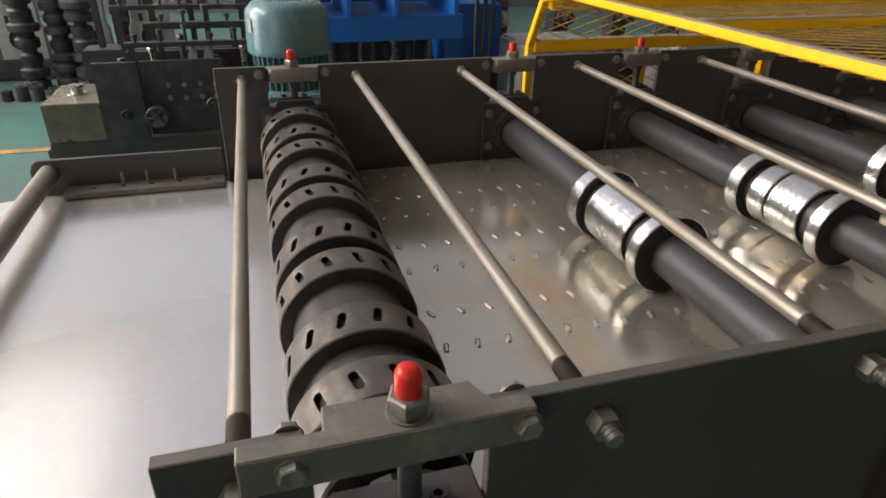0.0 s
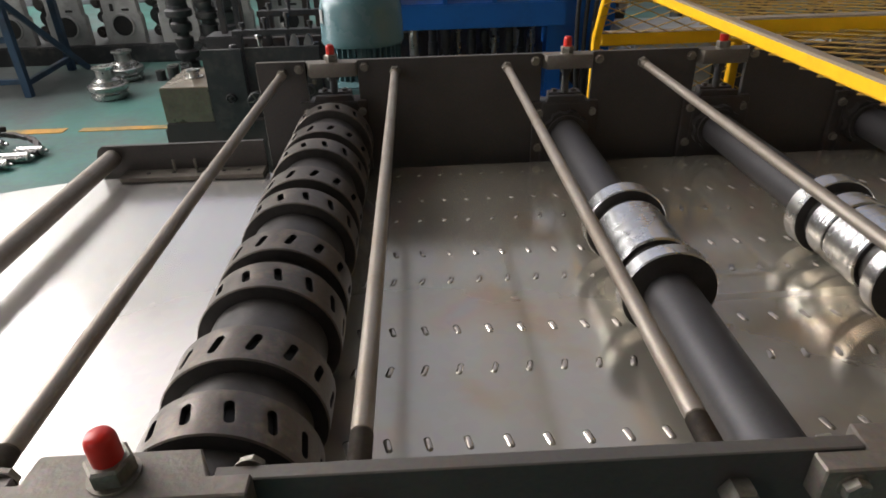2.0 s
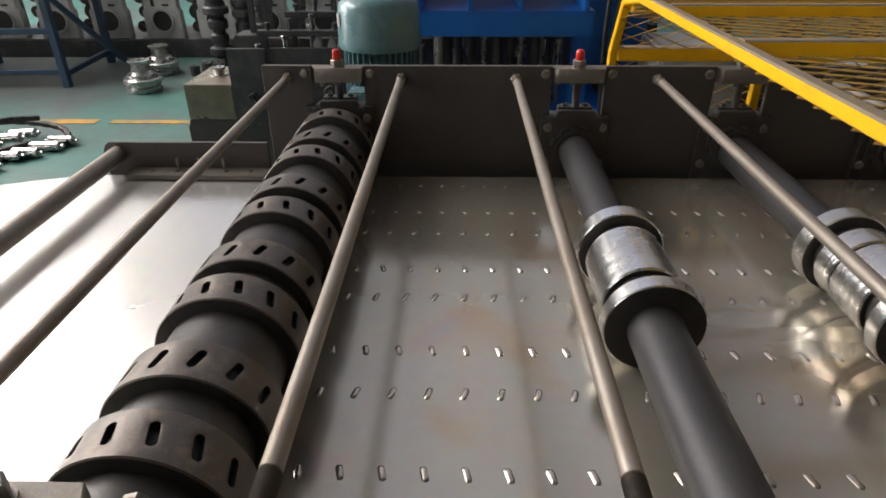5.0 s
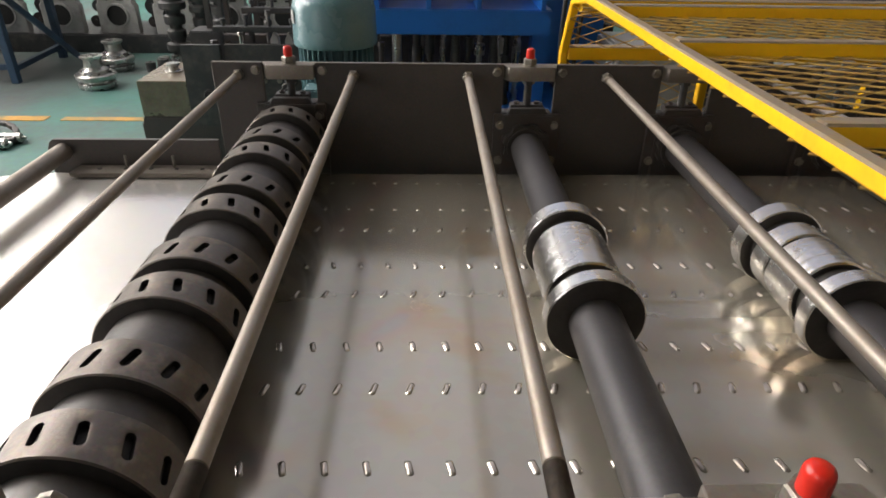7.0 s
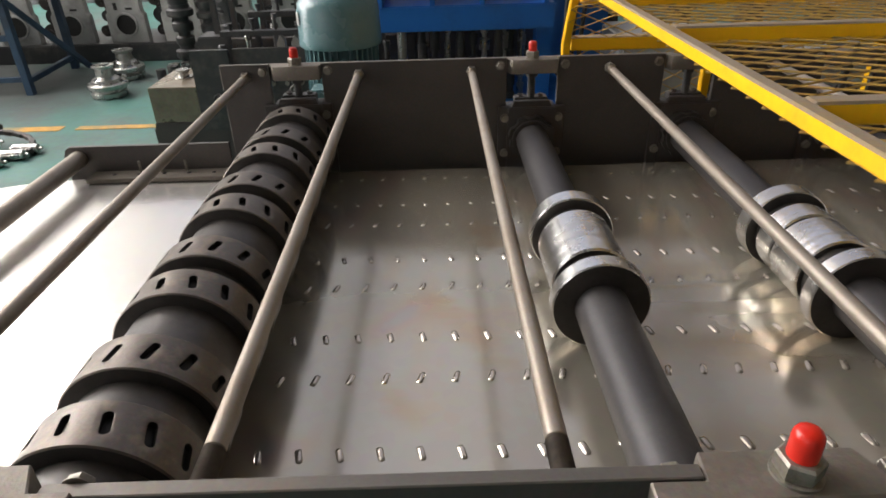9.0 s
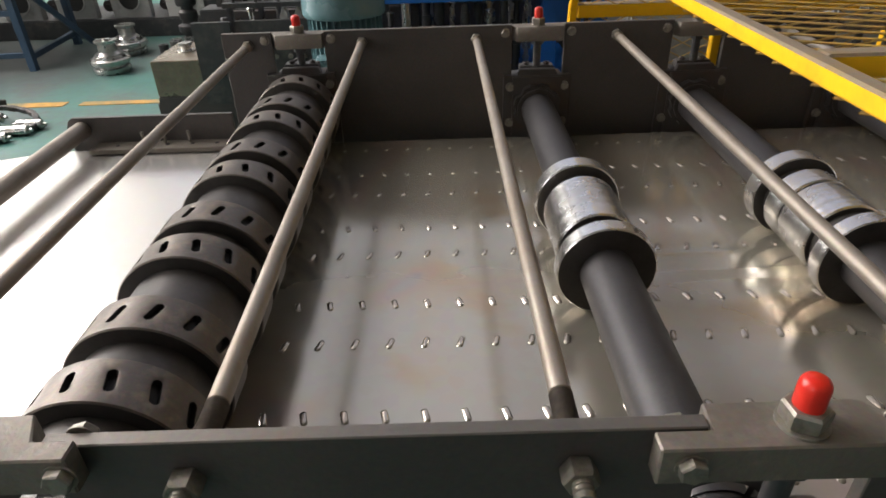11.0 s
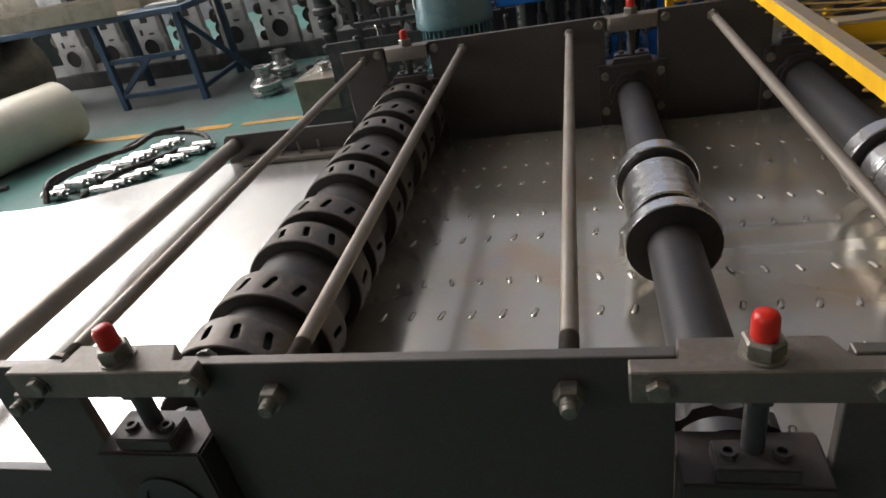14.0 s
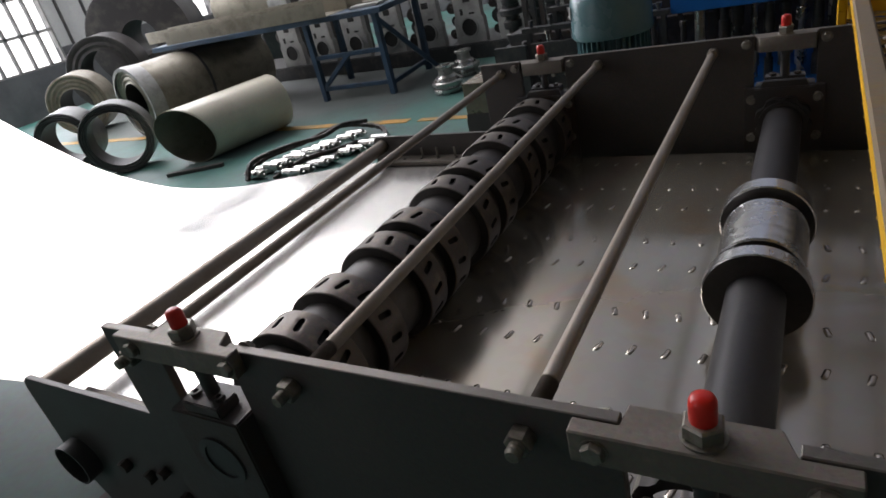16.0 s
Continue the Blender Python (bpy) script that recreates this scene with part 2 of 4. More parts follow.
# ---- mesh helpers ----
def box(bm, x0, x1, y0, y1, z0, z1, bevel=0.0, slot=0):
    vs = bmesh.ops.create_cube(bm, size=1.0)["verts"]
    for v in vs:
        v.co = Vector(((x0 + x1) / 2 + v.co.x * (x1 - x0), (y0 + y1) / 2 + v.co.y * (y1 - y0), (z0 + z1) / 2 + v.co.z * (z1 - z0)))
    faces = {f for v in vs for f in v.link_faces}
    for f in faces:
        f.material_index = slot
    if bevel:
        bmesh.ops.bevel(bm, geom=list({e for v in vs for e in v.link_edges}), offset=bevel, segments=2, affect="EDGES")
    return vs


def frame_of(p0, p1):
    d = Vector(p1) - Vector(p0)
    return Matrix.Translation(p0) @ d.to_track_quat("Z", "Y").to_matrix().to_4x4(), d.length


def lathe(bm, p0, p1, profile, seg=32, slots=None, phase=0.0):
    """Turns a profile of (way along from p0 in metres, radius) round the axis p0-p1."""
    m, _ = frame_of(p0, p1)
    rings = []
    for h, r in profile:
        if r < 1e-6:
            rings.append([bm.verts.new(m @ Vector((0, 0, h)))])
        else:
            rings.append([bm.verts.new(m @ Vector((r * math.cos(phase + 2 * math.pi * i / seg), r * math.sin(phase + 2 * math.pi * i / seg), h))) for i in range(seg)])
    for j in range(len(rings) - 1):
        a, b = rings[j], rings[j + 1]
        for i in range(seg):
            q = (i + 1) % seg
            if len(a) == 1 and len(b) == 1:
                continue
            vs = [a[0], b[q], b[i]] if len(a) == 1 else [a[i], a[q], b[0]] if len(b) == 1 else [a[i], a[q], b[q], b[i]]
            f = bm.faces.new(vs)
            if slots:
                f.material_index = slots[j]
    return rings


def rod(bm, p0, p1, r, seg=20, chamfer=0.0):
    L = (Vector(p1) - Vector(p0)).length
    c = min(chamfer, r * 0.5)
    lathe(bm, p0, p1, [(0, 0), (0, r - c), (c, r), (L - c, r), (L, r - c), (L, 0)] if c else [(0, 0), (0, r), (L, r), (L, 0)], seg)


def hexagon(bm, p0, p1, flats, phase=0.3):
    r, L = flats / math.sqrt(3), (Vector(p1) - Vector(p0)).length
    lathe(bm, p0, p1, [(0, 0), (0, r * 0.9), (L * 0.14, r), (L * 0.86, r), (L, r * 0.88), (L, 0)], 6, phase=phase)


def beam(bm, p0, p1, w, h, bevel=0.0):
    m, L = frame_of(p0, p1)
    vs = box(bm, -w / 2, w / 2, -h / 2, h / 2, 0, L)
    bmesh.ops.transform(bm, matrix=m, verts=vs)
    if bevel:
        bmesh.ops.bevel(bm, geom=list({e for v in vs for e in v.link_edges}), offset=bevel, segments=1, affect="EDGES")


def prism(bm, outline, axis, a, b, bevel=0.0):
    """A closed outline in the plane across an axis, drawn out from a to b along it."""
    put = {"x": lambda u, v, w: (w, u, v), "y": lambda u, v, w: (u, w, v), "z": lambda u, v, w: (u, v, w)}[axis]
    lo, hi = [[bm.verts.new(put(u, v, w)) for u, v in outline] for w in (a, b)]
    n = len(outline)
    fs = [bm.faces.new(lo), bm.faces.new(hi)] + [bm.faces.new((lo[i], lo[(i + 1) % n], hi[(i + 1) % n], hi[i])) for i in range(n)]
    bmesh.ops.recalc_face_normals(bm, faces=fs)
    if bevel:
        bmesh.ops.bevel(bm, geom=list({e for f in fs for e in f.edges}), offset=bevel, segments=1, affect="EDGES")


def finish(bm, name, mats, sharp=35):
    bmesh.ops.recalc_face_normals(bm, faces=bm.faces)
    for f in bm.faces:
        f.smooth = True
    for e in bm.edges:
        e.smooth = len(e.link_faces) == 2 and e.calc_face_angle(0) < radians(sharp)
    me = bpy.data.meshes.new(name)
    bm.to_mesh(me)
    bm.free()
    for m in mats if isinstance(mats, (list, tuple)) else [mats]:
        me.materials.append(m)
    return me


def thing(name, where, label, category, group="", kind=""):
    ob = new(name)
    ob.location = where
    ob.empty_display_size = 0.05
    return tagged(ob, label, category, group, kind)


def attach(ob, parent):
    ob.parent = parent
    if parent.type == "EMPTY":
        ob.matrix_parent_inverse = Matrix.Translation(parent.location).inverted()
    return ob


def part(name, bm, mats, parent, label="", kind=""):
    ob = attach(new(name, finish(bm, name, mats)), parent)
    return tagged(ob, label, "", "", kind)


def shared(name, me, parent, at, label=""):
    ob = attach(new(name, me), parent)
    ob.matrix_basis = at if isinstance(at, Matrix) else Matrix.Translation(at)
    return tagged(ob, label)


def solid(name, bm, mats, label, category, group="", kind=""):
    return tagged(new(name, finish(bm, name, mats)), label, category, group, kind)


B = bmesh.new


# ---- the hall ----
X0, X1, Y0, Y1, H = -9.6, 9.0, -6.0, 9.5, 6.4
bm = B()
box(bm, X0 - 0.2, X1 + 0.2, Y0 - 0.2, Y1 + 0.2, -0.2, 0.0)
solid("floor", bm, GREEN, "worn green painted concrete workshop floor with grey scuffs", "floor", kind="structure")


def wall(name, axis, at, a, b, openings, label):
    """A wall 0.2 m thick along x or y with rectangular openings (from, to, sill, head)."""
    bm = B()

    def slab(u0, u1, z0, z1):
        if u1 - u0 > 1e-4 and z1 - z0 > 1e-4:
            for lo, hi, slot in ((z0, min(z1, 0.9), 1), (max(z0, 0.9), z1, 0)):
                if hi - lo > 1e-4:
                    box(bm, *((u0, u1, *at) if axis == "x" else (*at, u0, u1)), lo, hi, slot=slot)
    u = a
    for o0, o1, sill, head in sorted(openings):
        slab(u, o0, 0, H)
        slab(o0, o1, 0, sill)
        slab(o0, o1, head, H)
        u = o1
    slab(u, b, 0, H)
    return solid(name, bm, [WALLM, DADO], label, "wall", kind="structure")


wall("wall_west", "y", (X0 - 0.2, X0), Y0, Y1, [(2.2, 5.75, 0.68, 5.8), (5.75, 8.35, 2.2, 5.8), (8.35, 9.0, 0.72, 5.8)], "pale grey workshop wall with a dark dado and a window band")
wall("wall_north", "x", (Y1, Y1 + 0.2), X0, X1, [(-4.6, 6.0, 4.3, 6.1)], "pale grey workshop wall with a dark dado and a high window band")
wall("wall_south", "x", (Y0 - 0.2, Y0), X0, X1, [(-9.0, -3.0, 1.6, 5.0)], "unseen pale grey workshop wall with an added high window band")
wall("wall_east", "y", (X1, X1 + 0.2), Y0, Y1, [], "plain pale grey workshop end wall")
bm = B()
SX0, SX1, SY0, SY1 = -9.3, -2.5, 0.1, 8.9
DX0, DX1, DY0, DY1 = -2.4, 6.0, 3.6, 9.4
for x0, x1, y0, y1 in ((X0, X1, Y0, SY0), (X0, DX0, SY1, Y1), (X0, SX0, SY0, SY1), (SX1, DX0, SY0, SY1), (DX0, X1, SY0, DY0), (DX1, X1, DY0, Y1), (DX0, DX1, DY1, Y1)):
    box(bm, x0, x1, y0, y1, H, H + 0.15)
solid("ceiling", bm, ROOF, "dusty profiled workshop roof with a roof light", "ceiling", kind="structure")


for x in (-5.33, -1.2, 1.5, 4.2):
    bm = B()
    box(bm, x - 0.09, x + 0.09, SY0, Y1, 5.98, 6.24, 0.01)
    solid("ceiling_beam", bm, GREYM, "dark steel rafter under the roof light", "beam", kind="structure")


def window(name, axis, at, a, b, sill, head, cols, rows, label):
    top = thing(name, (at if axis == "y" else a, a if axis == "y" else at, sill), label, "window", kind="structure")

    def bar(n, u0, u1, z0, z1):
        bm = B()
        box(bm, *((u0, u1, at - 0.03, at + 0.03) if axis == "x" else (at - 0.03, at + 0.03, u0, u1)), z0, z1, 0.004)
        part(n, bm, GLASS_FRAME, top)
    for i in range(cols + 1):
        u = a + (b - a) * i / cols
        bar("mullion", u - 0.025, u + 0.025, sill, head)
    for j in range(rows + 1):
        z = sill + (head - sill) * j / rows
        bar("transom", a, b, z - 0.025, z + 0.025)
    return top


window("window_1", "y", X0 - 0.05, 2.2, 5.75, 0.68, 2.2, 14, 3, "barred workshop window with grey steel bars")
window("window_2", "y", X0 - 0.05, 8.35, 9.0, 0.72, 2.2, 1, 1, "narrow bright workshop window with grey steel frame")
window("window_4", "y", X0 - 0.05, 2.2, 9.0, 2.2, 5.8, 7, 3, "long upper window band with grey steel glazing bars")
window("window_5", "x", Y1 + 0.05, -4.6, 6.0, 4.3, 6.1, 8, 1, "high window band with grey steel glazing bars")
# unseen south window, added to go with the fill lamp
window("window_3", "x", Y0 - 0.05, -9.0, -3.0, 1.6, 5.0, 6, 4, "unseen long window added for the fill lamp, with grey steel glazing bars")

bm = B()
box(bm, X0 - 3.1, X0 - 3.0, -14, 18, 0.0, 12)
solid("backdrop", bm, GLOW, "plain bright overcast sky outside the windows", "sky", kind="structure")
for i in range(6):
    y = 5.95 + i * 0.42
    bm = B()
    box(bm, X0, X0 + 0.03, y - 0.02, y + 0.02, 0.9, 2.15, 0.004)
    solid("trim", bm, GREYM, "dark vertical seam strip on the wall panelling", "trim", kind="structure")
for x0, x1, y0, y1 in ((-9.0, -2.05, 3.59, 3.68), (-1.95, -1.25, 3.60, 3.67)):
    bm = B()
    box(bm, x0, x1, y0, y1, 0.0, 0.004)
    solid("floor_line", bm, LINE, "worn yellow walkway line painted on the floor", "floor marking", kind="structure")

# ---- roll former: frame ----
TOP, SHEET_Z, AXIS, WIDE = 0.882, 0.585, 0.667, 1.395
RR, NS, RING_W, RZ = 0.1052, 14, 0.068, SHEET_Z + 0.1062
STANDS = [0.005, 0.647, 1.077, 1.514, 1.952, 2.39]
GAP = 0.070
XA, XB = -0.197, 2.75
former = thing("roll_former", (0.6, 0.7, 0.0), "long roll forming machine with black steel side plates and tie rods", "machine")


def side_plate(y0, y1):
    outline = [(XA, 0.30), (XB, 0.30), (XB, TOP)]
    for c in reversed(STANDS):
        a, b = (-0.084, 0.071) if c < 0.1 and y0 < 0.5 else (c - GAP, c + GAP)
        outline += [(b, TOP), (b, 0.50), (a, 0.50), (a, TOP)]
    outline += [(XA, TOP)]
    bm = B()
    prism(bm, outline, "y", y0, y1, 0.0012)
    bm.normal_update()
    for f in bm.faces:
        if abs(f.normal.y) < 0.8:
            f.material_index = 1
    return part("side_plate", bm, [BLACK, EDGE], former, "black steel side plate with notches for the roller stands")


near_plate = side_plate(-0.003, 0.011)
far_plate = side_plate(1.385, 1.399)

bm = B()
hexagon(bm, (0, 0, 0), (0, -0.018, 0), 0.0265, 0.2)
NUT = finish(bm, "nut", BOLT)
bm = B()
lathe(bm, (0, 0, 0), (0, -1, 0), [(0, 0), (0, 0.0088), (0.0025, 0.0080), (0.005, 0.0088), (0.0075, 0.0080), (0.010, 0.0088), (0.0125, 0.0078), (0.014, 0.0070), (0.014, 0)], 20)
STUD = finish(bm, "stud", BOLT)
bm = B()
hexagon(bm, (0, 0, 0), (0, -0.009, 0), 0.0195, 0.5)
lathe(bm, (0, 0, 0), (0, -1, 0), [(0, 0), (0, 0.0128), (0.0015, 0.0128), (0.0015, 0)], 20)
HEAD = finish(bm, "bolt_head", BOLT)
bm = B()
hexagon(bm, (0, 0, 0), (0, 0, 0.017), 0.0315, 0.15)
lathe(bm, (0, 0, -0.003), (0, 0, 1), [(0, 0), (0, 0.0195), (0.003, 0.0195), (0.003, 0)], 28)
LOCK = finish(bm, "lock_nut", BOLT)
bm = B()
lathe(bm, (0, 0, 0), (0, 0, 1), [(0, 0.0114), (0.016, 0.0115), (0.0205, 0.0111), (0.024, 0.0096), (0.0262, 0.0065), (0.0267, 0)], 28)
CAP = finish(bm, "cap", RED)
bm = B()
lathe(bm, (0, 0, 0), (0, 0, 1), [(0.001, 0.0), (0.001, 0.0042), (0.006, 0.0045), (0.006, 0.0080), (-0.001, 0.0080)], 20)
SOCKET = finish(bm, "socket_screw", BLOCKS)
TURN = Matrix.Rotation(math.pi, 4, "Z")

# tie rods with threaded ends and nuts outside and inside
RODX = [-0.128, 0.176, 0.481, 0.855, 1.297, 1.737, 2.18]
for x in RODX:
    lean = 0.010 if x < 0 else 0.0
    bm = B()
    rod(bm, (x - lean * 0.95, 0.075, 0.843), (x, 1.34, 0.85), 0.0105, 20, 0.001)
    tie = part("tie_rod", bm, RODS, former, "dull zinc-plated tie rod")
    for y0, y1 in ((0.011, 0.075), (1.34, 1.385)):
        bm = B()
        n = int((y1 - y0) / 0.0022)
        prof = [(0, 0)]
        for i in range(n):
            prof += [(i * 0.0022, 0.0096), (i * 0.0022 + 0.0011, 0.0109)]
        dx = lean if y0 < 0.5 else 0.0
        z = 0.8425 if y0 < 0.5 else 0.85
        lathe(bm, (x - dx, y0, z), (x - dx, y1, z), prof + [(y1 - y0, 0.0096), (y1 - y0, 0)], 18)
        part("thread", bm, THREAD if y0 < 0.5 else RODS, tie)
    spin = Matrix.Rotation(x * 7, 4, "Y")
    shared("nut", NUT, tie, Matrix.Translation((x - lean, -0.003, 0.8425)) @ spin)
    shared("stud", STUD, tie, Matrix.Translation((x - lean, -0.021, 0.8425)))
    shared("nut", NUT, tie, Matrix.Translation((x, 1.385, 0.85)) @ spin)
    shared("nut", NUT, tie, Matrix.Translation((x, 1.399, 0.85)) @ TURN @ spin)


def stand(c, side):
    """Bridge bar, adjusting screw and bearing block; side +1 faces the outside along -y."""
    near, first = side > 0, c < 0.1
    # the entry stand's near bridge is longer, sits higher and a little off the roller's centre
    c0, g, reach, lift = (0.000, 0.070, 0.135, 0.012) if near and first else (c, GAP - 0.001, 0.112, 0.003 if near else 0.0)
    right = 0.103 if near and first else reach
    m = Matrix.Translation((c0, 0.004, 0)) if near else Matrix.Translation((c, 1.392, 0)) @ TURN
    up = RZ - AXIS if first else 0.0
    wear = random.Random(int(c * 1000) + side)
    bm = B()
    prism(bm, [(-reach, -0.027), (right, -0.027), (right, -0.0075), (g, -0.0075), (g - 0.012, 0.020), (-g + 0.002, 0.020), (-g, -0.0075), (-reach, -0.0075)], "z", 0.840 + lift, 0.8775 + lift, 0.0016)
    bmesh.ops.transform(bm, matrix=m, verts=bm.verts)
    bridge = part("bridge_bar", bm, BRIDGE, former, "grey phosphated bridge bar bolted over the stand")
    for s in (-1, 1):
        out = 0.096 if near and first else 0.088
        shared("bolt", HEAD, bridge, m @ Matrix.Translation((s * out, -0.027, 0.860 + lift)) @ Matrix.Rotation(wear.random() * 3, 4, "Y"))
        shared("bolt", HEAD, bridge, m @ Matrix.Translation((s * out, 0.007, 0.862 + lift)) @ TURN @ Matrix.Rotation(wear.random() * 3, 4, "Y"))
    foot = (0.790 if first else 0.762) if near else 0.755
    bm = B()
    lathe(bm, (0, -0.004, foot), (0, -0.004, 1), [(0, 0), (0, 0.0105), (0.845 + lift - foot, 0.0105), (0.845 + lift - foot, 0)], 20)
    lathe(bm, (0, -0.004, 0.829 + lift), (0, -0.004, 1), [(0, 0.010), (0, 0.017), (0.012, 0.017), (0.012, 0.010)], 6)
    bmesh.ops.transform(bm, matrix=m, verts=bm.verts)
    screw = part("adjusting_screw", bm, GREYM, former, "steel height-adjusting screw under a red cap")
    shared("lock_nut", LOCK, screw, m @ Matrix.Translation((0, -0.004, 0.880 + lift)) @ Matrix.Rotation(wear.random() * 2, 4, "Z"))
    if c < 1.3 or near:
        shared("cap", CAP, screw, m @ Matrix.Translation((0, -0.004, 0.8965 + lift)) @ Matrix.Rotation(radians(wear.uniform(-4, 4)), 4, "X"), "red plastic cap")
    bm = B()
    if near:
        # an open block: the slotted bearing nut stands up behind its top
        lid, half, gap = foot + 0.002, 0.037, 0.0235
        box(bm, -g + 0.001, g - 0.001, -0.036, 0.034, 0.502, lid - 0.018, 0.003)
        box(bm, -half, half, -0.032, 0.006, lid - 0.018, lid, 0.002)
    else:
        lid, half, gap = 0.772 + up, 0.046, 0.028
        box(bm, -GAP + 0.002, GAP - 0.002, -0.034, 0.034, 0.502, 0.752 + up, 0.003)
        out = [(-0.092, 0.575), (0.092, 0.575), (0.092, 0.752 + up), (0.055, 0.752 + up), (0.048, 0.768 + up), (-0.048, 0.768 + up), (-0.055, 0.752 + up), (-0.092, 0.752 + up)]
        prism(bm, out, "y", 0.0085, 0.026, 0.0015)
        box(bm, -half, half, -0.030, 0.006, 0.752 + up, lid, 0.002)
    bmesh.ops.transform(bm, matrix=m, verts=bm.verts)
    block = part("bearing_block", bm, BLOCKS, former, "dark cast bearing block in the stand")
    for s in (-1, 1):
        if not near:
            for z in (0.722 + up, 0.62 + up):
                shared("bolt", HEAD, block, m @ Matrix.Translation((s * 0.074, 0.026, z)) @ TURN)
        shared("socket_screw", SOCKET, block, m @ Matrix.Translation((s * gap, -0.013, lid)))
    bm = B()
    k, high, off = (0.94, AXIS + 0.052, -0.020) if near and not first else (1.0, AXIS + up, 0.0)
    ring = lathe(bm, (c - c0 + off, 0.034, high), (c - c0 + off, 1, high), [(0, 0.046), (0, 0.066 * k), (0.022, 0.066 * k), (0.022, 0.056 * k), (0.030, 0.056 * k), (0.030, 0.046)], 40)
    for i in range(0, 40, 5):
        for v in (ring[1][i], ring[2][i], ring[1][(i + 1) % 40], ring[2][(i + 1) % 40]):
            v.co += (Vector((c - c0 + off, v.co.y, high)) - v.co).normalized() * 0.006
    bmesh.ops.transform(bm, matrix=m, verts=bm.verts)
    part("bearing_nut", bm, CHEEK, block, "slotted round bearing nut")
    bm = B()
    face = -0.0365 if near else -0.0345
    lathe(bm, (0, face, AXIS + up), (0, -1, AXIS + up), [(0, 0), (0, 0.043), (0.003, 0.043), (0.003, 0.032), (-0.006, 0.032), (-0.006, 0)], 28)
    bmesh.ops.transform(bm, matrix=m, verts=bm.verts)
    part("end_cover", bm, GREYM, block)


for c in STANDS:
    stand(c, 1)
    stand(c, -1)

for y0, y1 in ((-0.06, 0.07), (1.33, 1.46)):
    bm = B()
    box(bm, -0.70, XB, y0, y1, 0.14, 0.30, 0.006)
    part("base_beam", bm, BLACK, former)
for x in (-0.55, 0.9, 2.4):
    bm = B()
    box(bm, x - 0.06, x + 0.06, -0.05, 1.45, 0.0, 0.14, 0.006)
    part("cross_foot", bm, BLACK, former)


# ---- embossing roller: nine slotted rings on a core ----
ROWS_Y = [0.180, 0.300, 0.458, 0.565, 0.731, 0.840, 1.007, 1.120, 1.284]
RING_Y = [y * 0.988 - 0.0135 for y in ROWS_Y]
roller = thing("embossing_roller", (0.005, 0.7, RZ), "dark oiled steel embossing roller with slotted rings", "roller")
bm = B()
rod(bm, (0.005, 0.02, RZ), (0.005, 1.375, RZ), 0.045, 32)
rod(bm, (0.005, 0.075, RZ), (0.005, 1.345, RZ), 0.085, 48, 0.003)
part("core", bm, CORE, roller, "blackened roller core")


def capsule(n, length, width, slant):
    pts, r, h = [], width / 2, length / 2 - width / 2
    for i in range(n):
        a = 2 * math.pi * (i + 0.5) / n
        x, y = r * math.cos(a), r * math.sin(a) + (h if math.sin(a) > 0 else -h)
        c, s = math.cos(slant), math.sin(slant)
        pts.append((x * c - y * s, x * s + y * c))
    return pts


def slotted_ring(slant):
    """A ring whose rim is made of equal cells, each with a real slot sunk into it."""
    bm, n, pitch = B(), 24, 2 * math.pi * RR / NS
    hole = capsule(n, 0.033, 0.0118, slant)
    w, d = pitch / 2, RING_W / 2 - 0.002
    edge = []
    for i in range(n):
        a = 2 * math.pi * (i + 0.5) / n
        k = 1 / max(abs(math.cos(a)), abs(math.sin(a)))
        edge.append((math.cos(a) * k * w, math.sin(a) * k * d))
    for q in (2, 8, 14, 20):
        x, y = edge[q]
        edge[q] = (math.copysign(w, x), math.copysign(d, y))
    for q in (3, 9, 15, 21):
        x, y = edge[q]
        edge[q] = (x, math.copysign(d, y))

    def bend(u, y, r, k):
        a = u / RR + 2 * math.pi * k / NS
        return bm.verts.new((r * math.sin(a), y, r * math.cos(a)))
    for k in range(NS):
        loops = [[bend(x, y, RR, k) for x, y in edge]]
        for f in (0.55, 0.12):
            loops.append([bend(hx + (ex - hx) * f, hy + (ey - hy) * f, RR, k) for (hx, hy), (ex, ey) in zip(hole, edge)])
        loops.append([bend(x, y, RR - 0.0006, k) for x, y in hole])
        # slot walls and floor are coloured near-black to deepen their shade
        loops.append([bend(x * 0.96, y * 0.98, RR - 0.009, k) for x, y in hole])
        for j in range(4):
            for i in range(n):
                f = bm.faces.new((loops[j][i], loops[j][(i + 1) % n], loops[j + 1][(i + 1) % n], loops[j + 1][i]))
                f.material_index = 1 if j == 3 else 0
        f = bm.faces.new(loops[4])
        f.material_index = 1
    bmesh.ops.remove_doubles(bm, verts=bm.verts, dist=0.0004)
    for s in (-1, 1):
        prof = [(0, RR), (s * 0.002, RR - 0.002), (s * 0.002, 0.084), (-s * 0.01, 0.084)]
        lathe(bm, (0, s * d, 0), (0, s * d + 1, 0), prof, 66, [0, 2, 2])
    return bm


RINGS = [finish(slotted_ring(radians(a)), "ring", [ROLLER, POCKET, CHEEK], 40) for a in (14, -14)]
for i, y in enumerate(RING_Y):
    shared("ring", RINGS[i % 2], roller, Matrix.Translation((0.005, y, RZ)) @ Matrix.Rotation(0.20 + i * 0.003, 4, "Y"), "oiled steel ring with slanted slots")

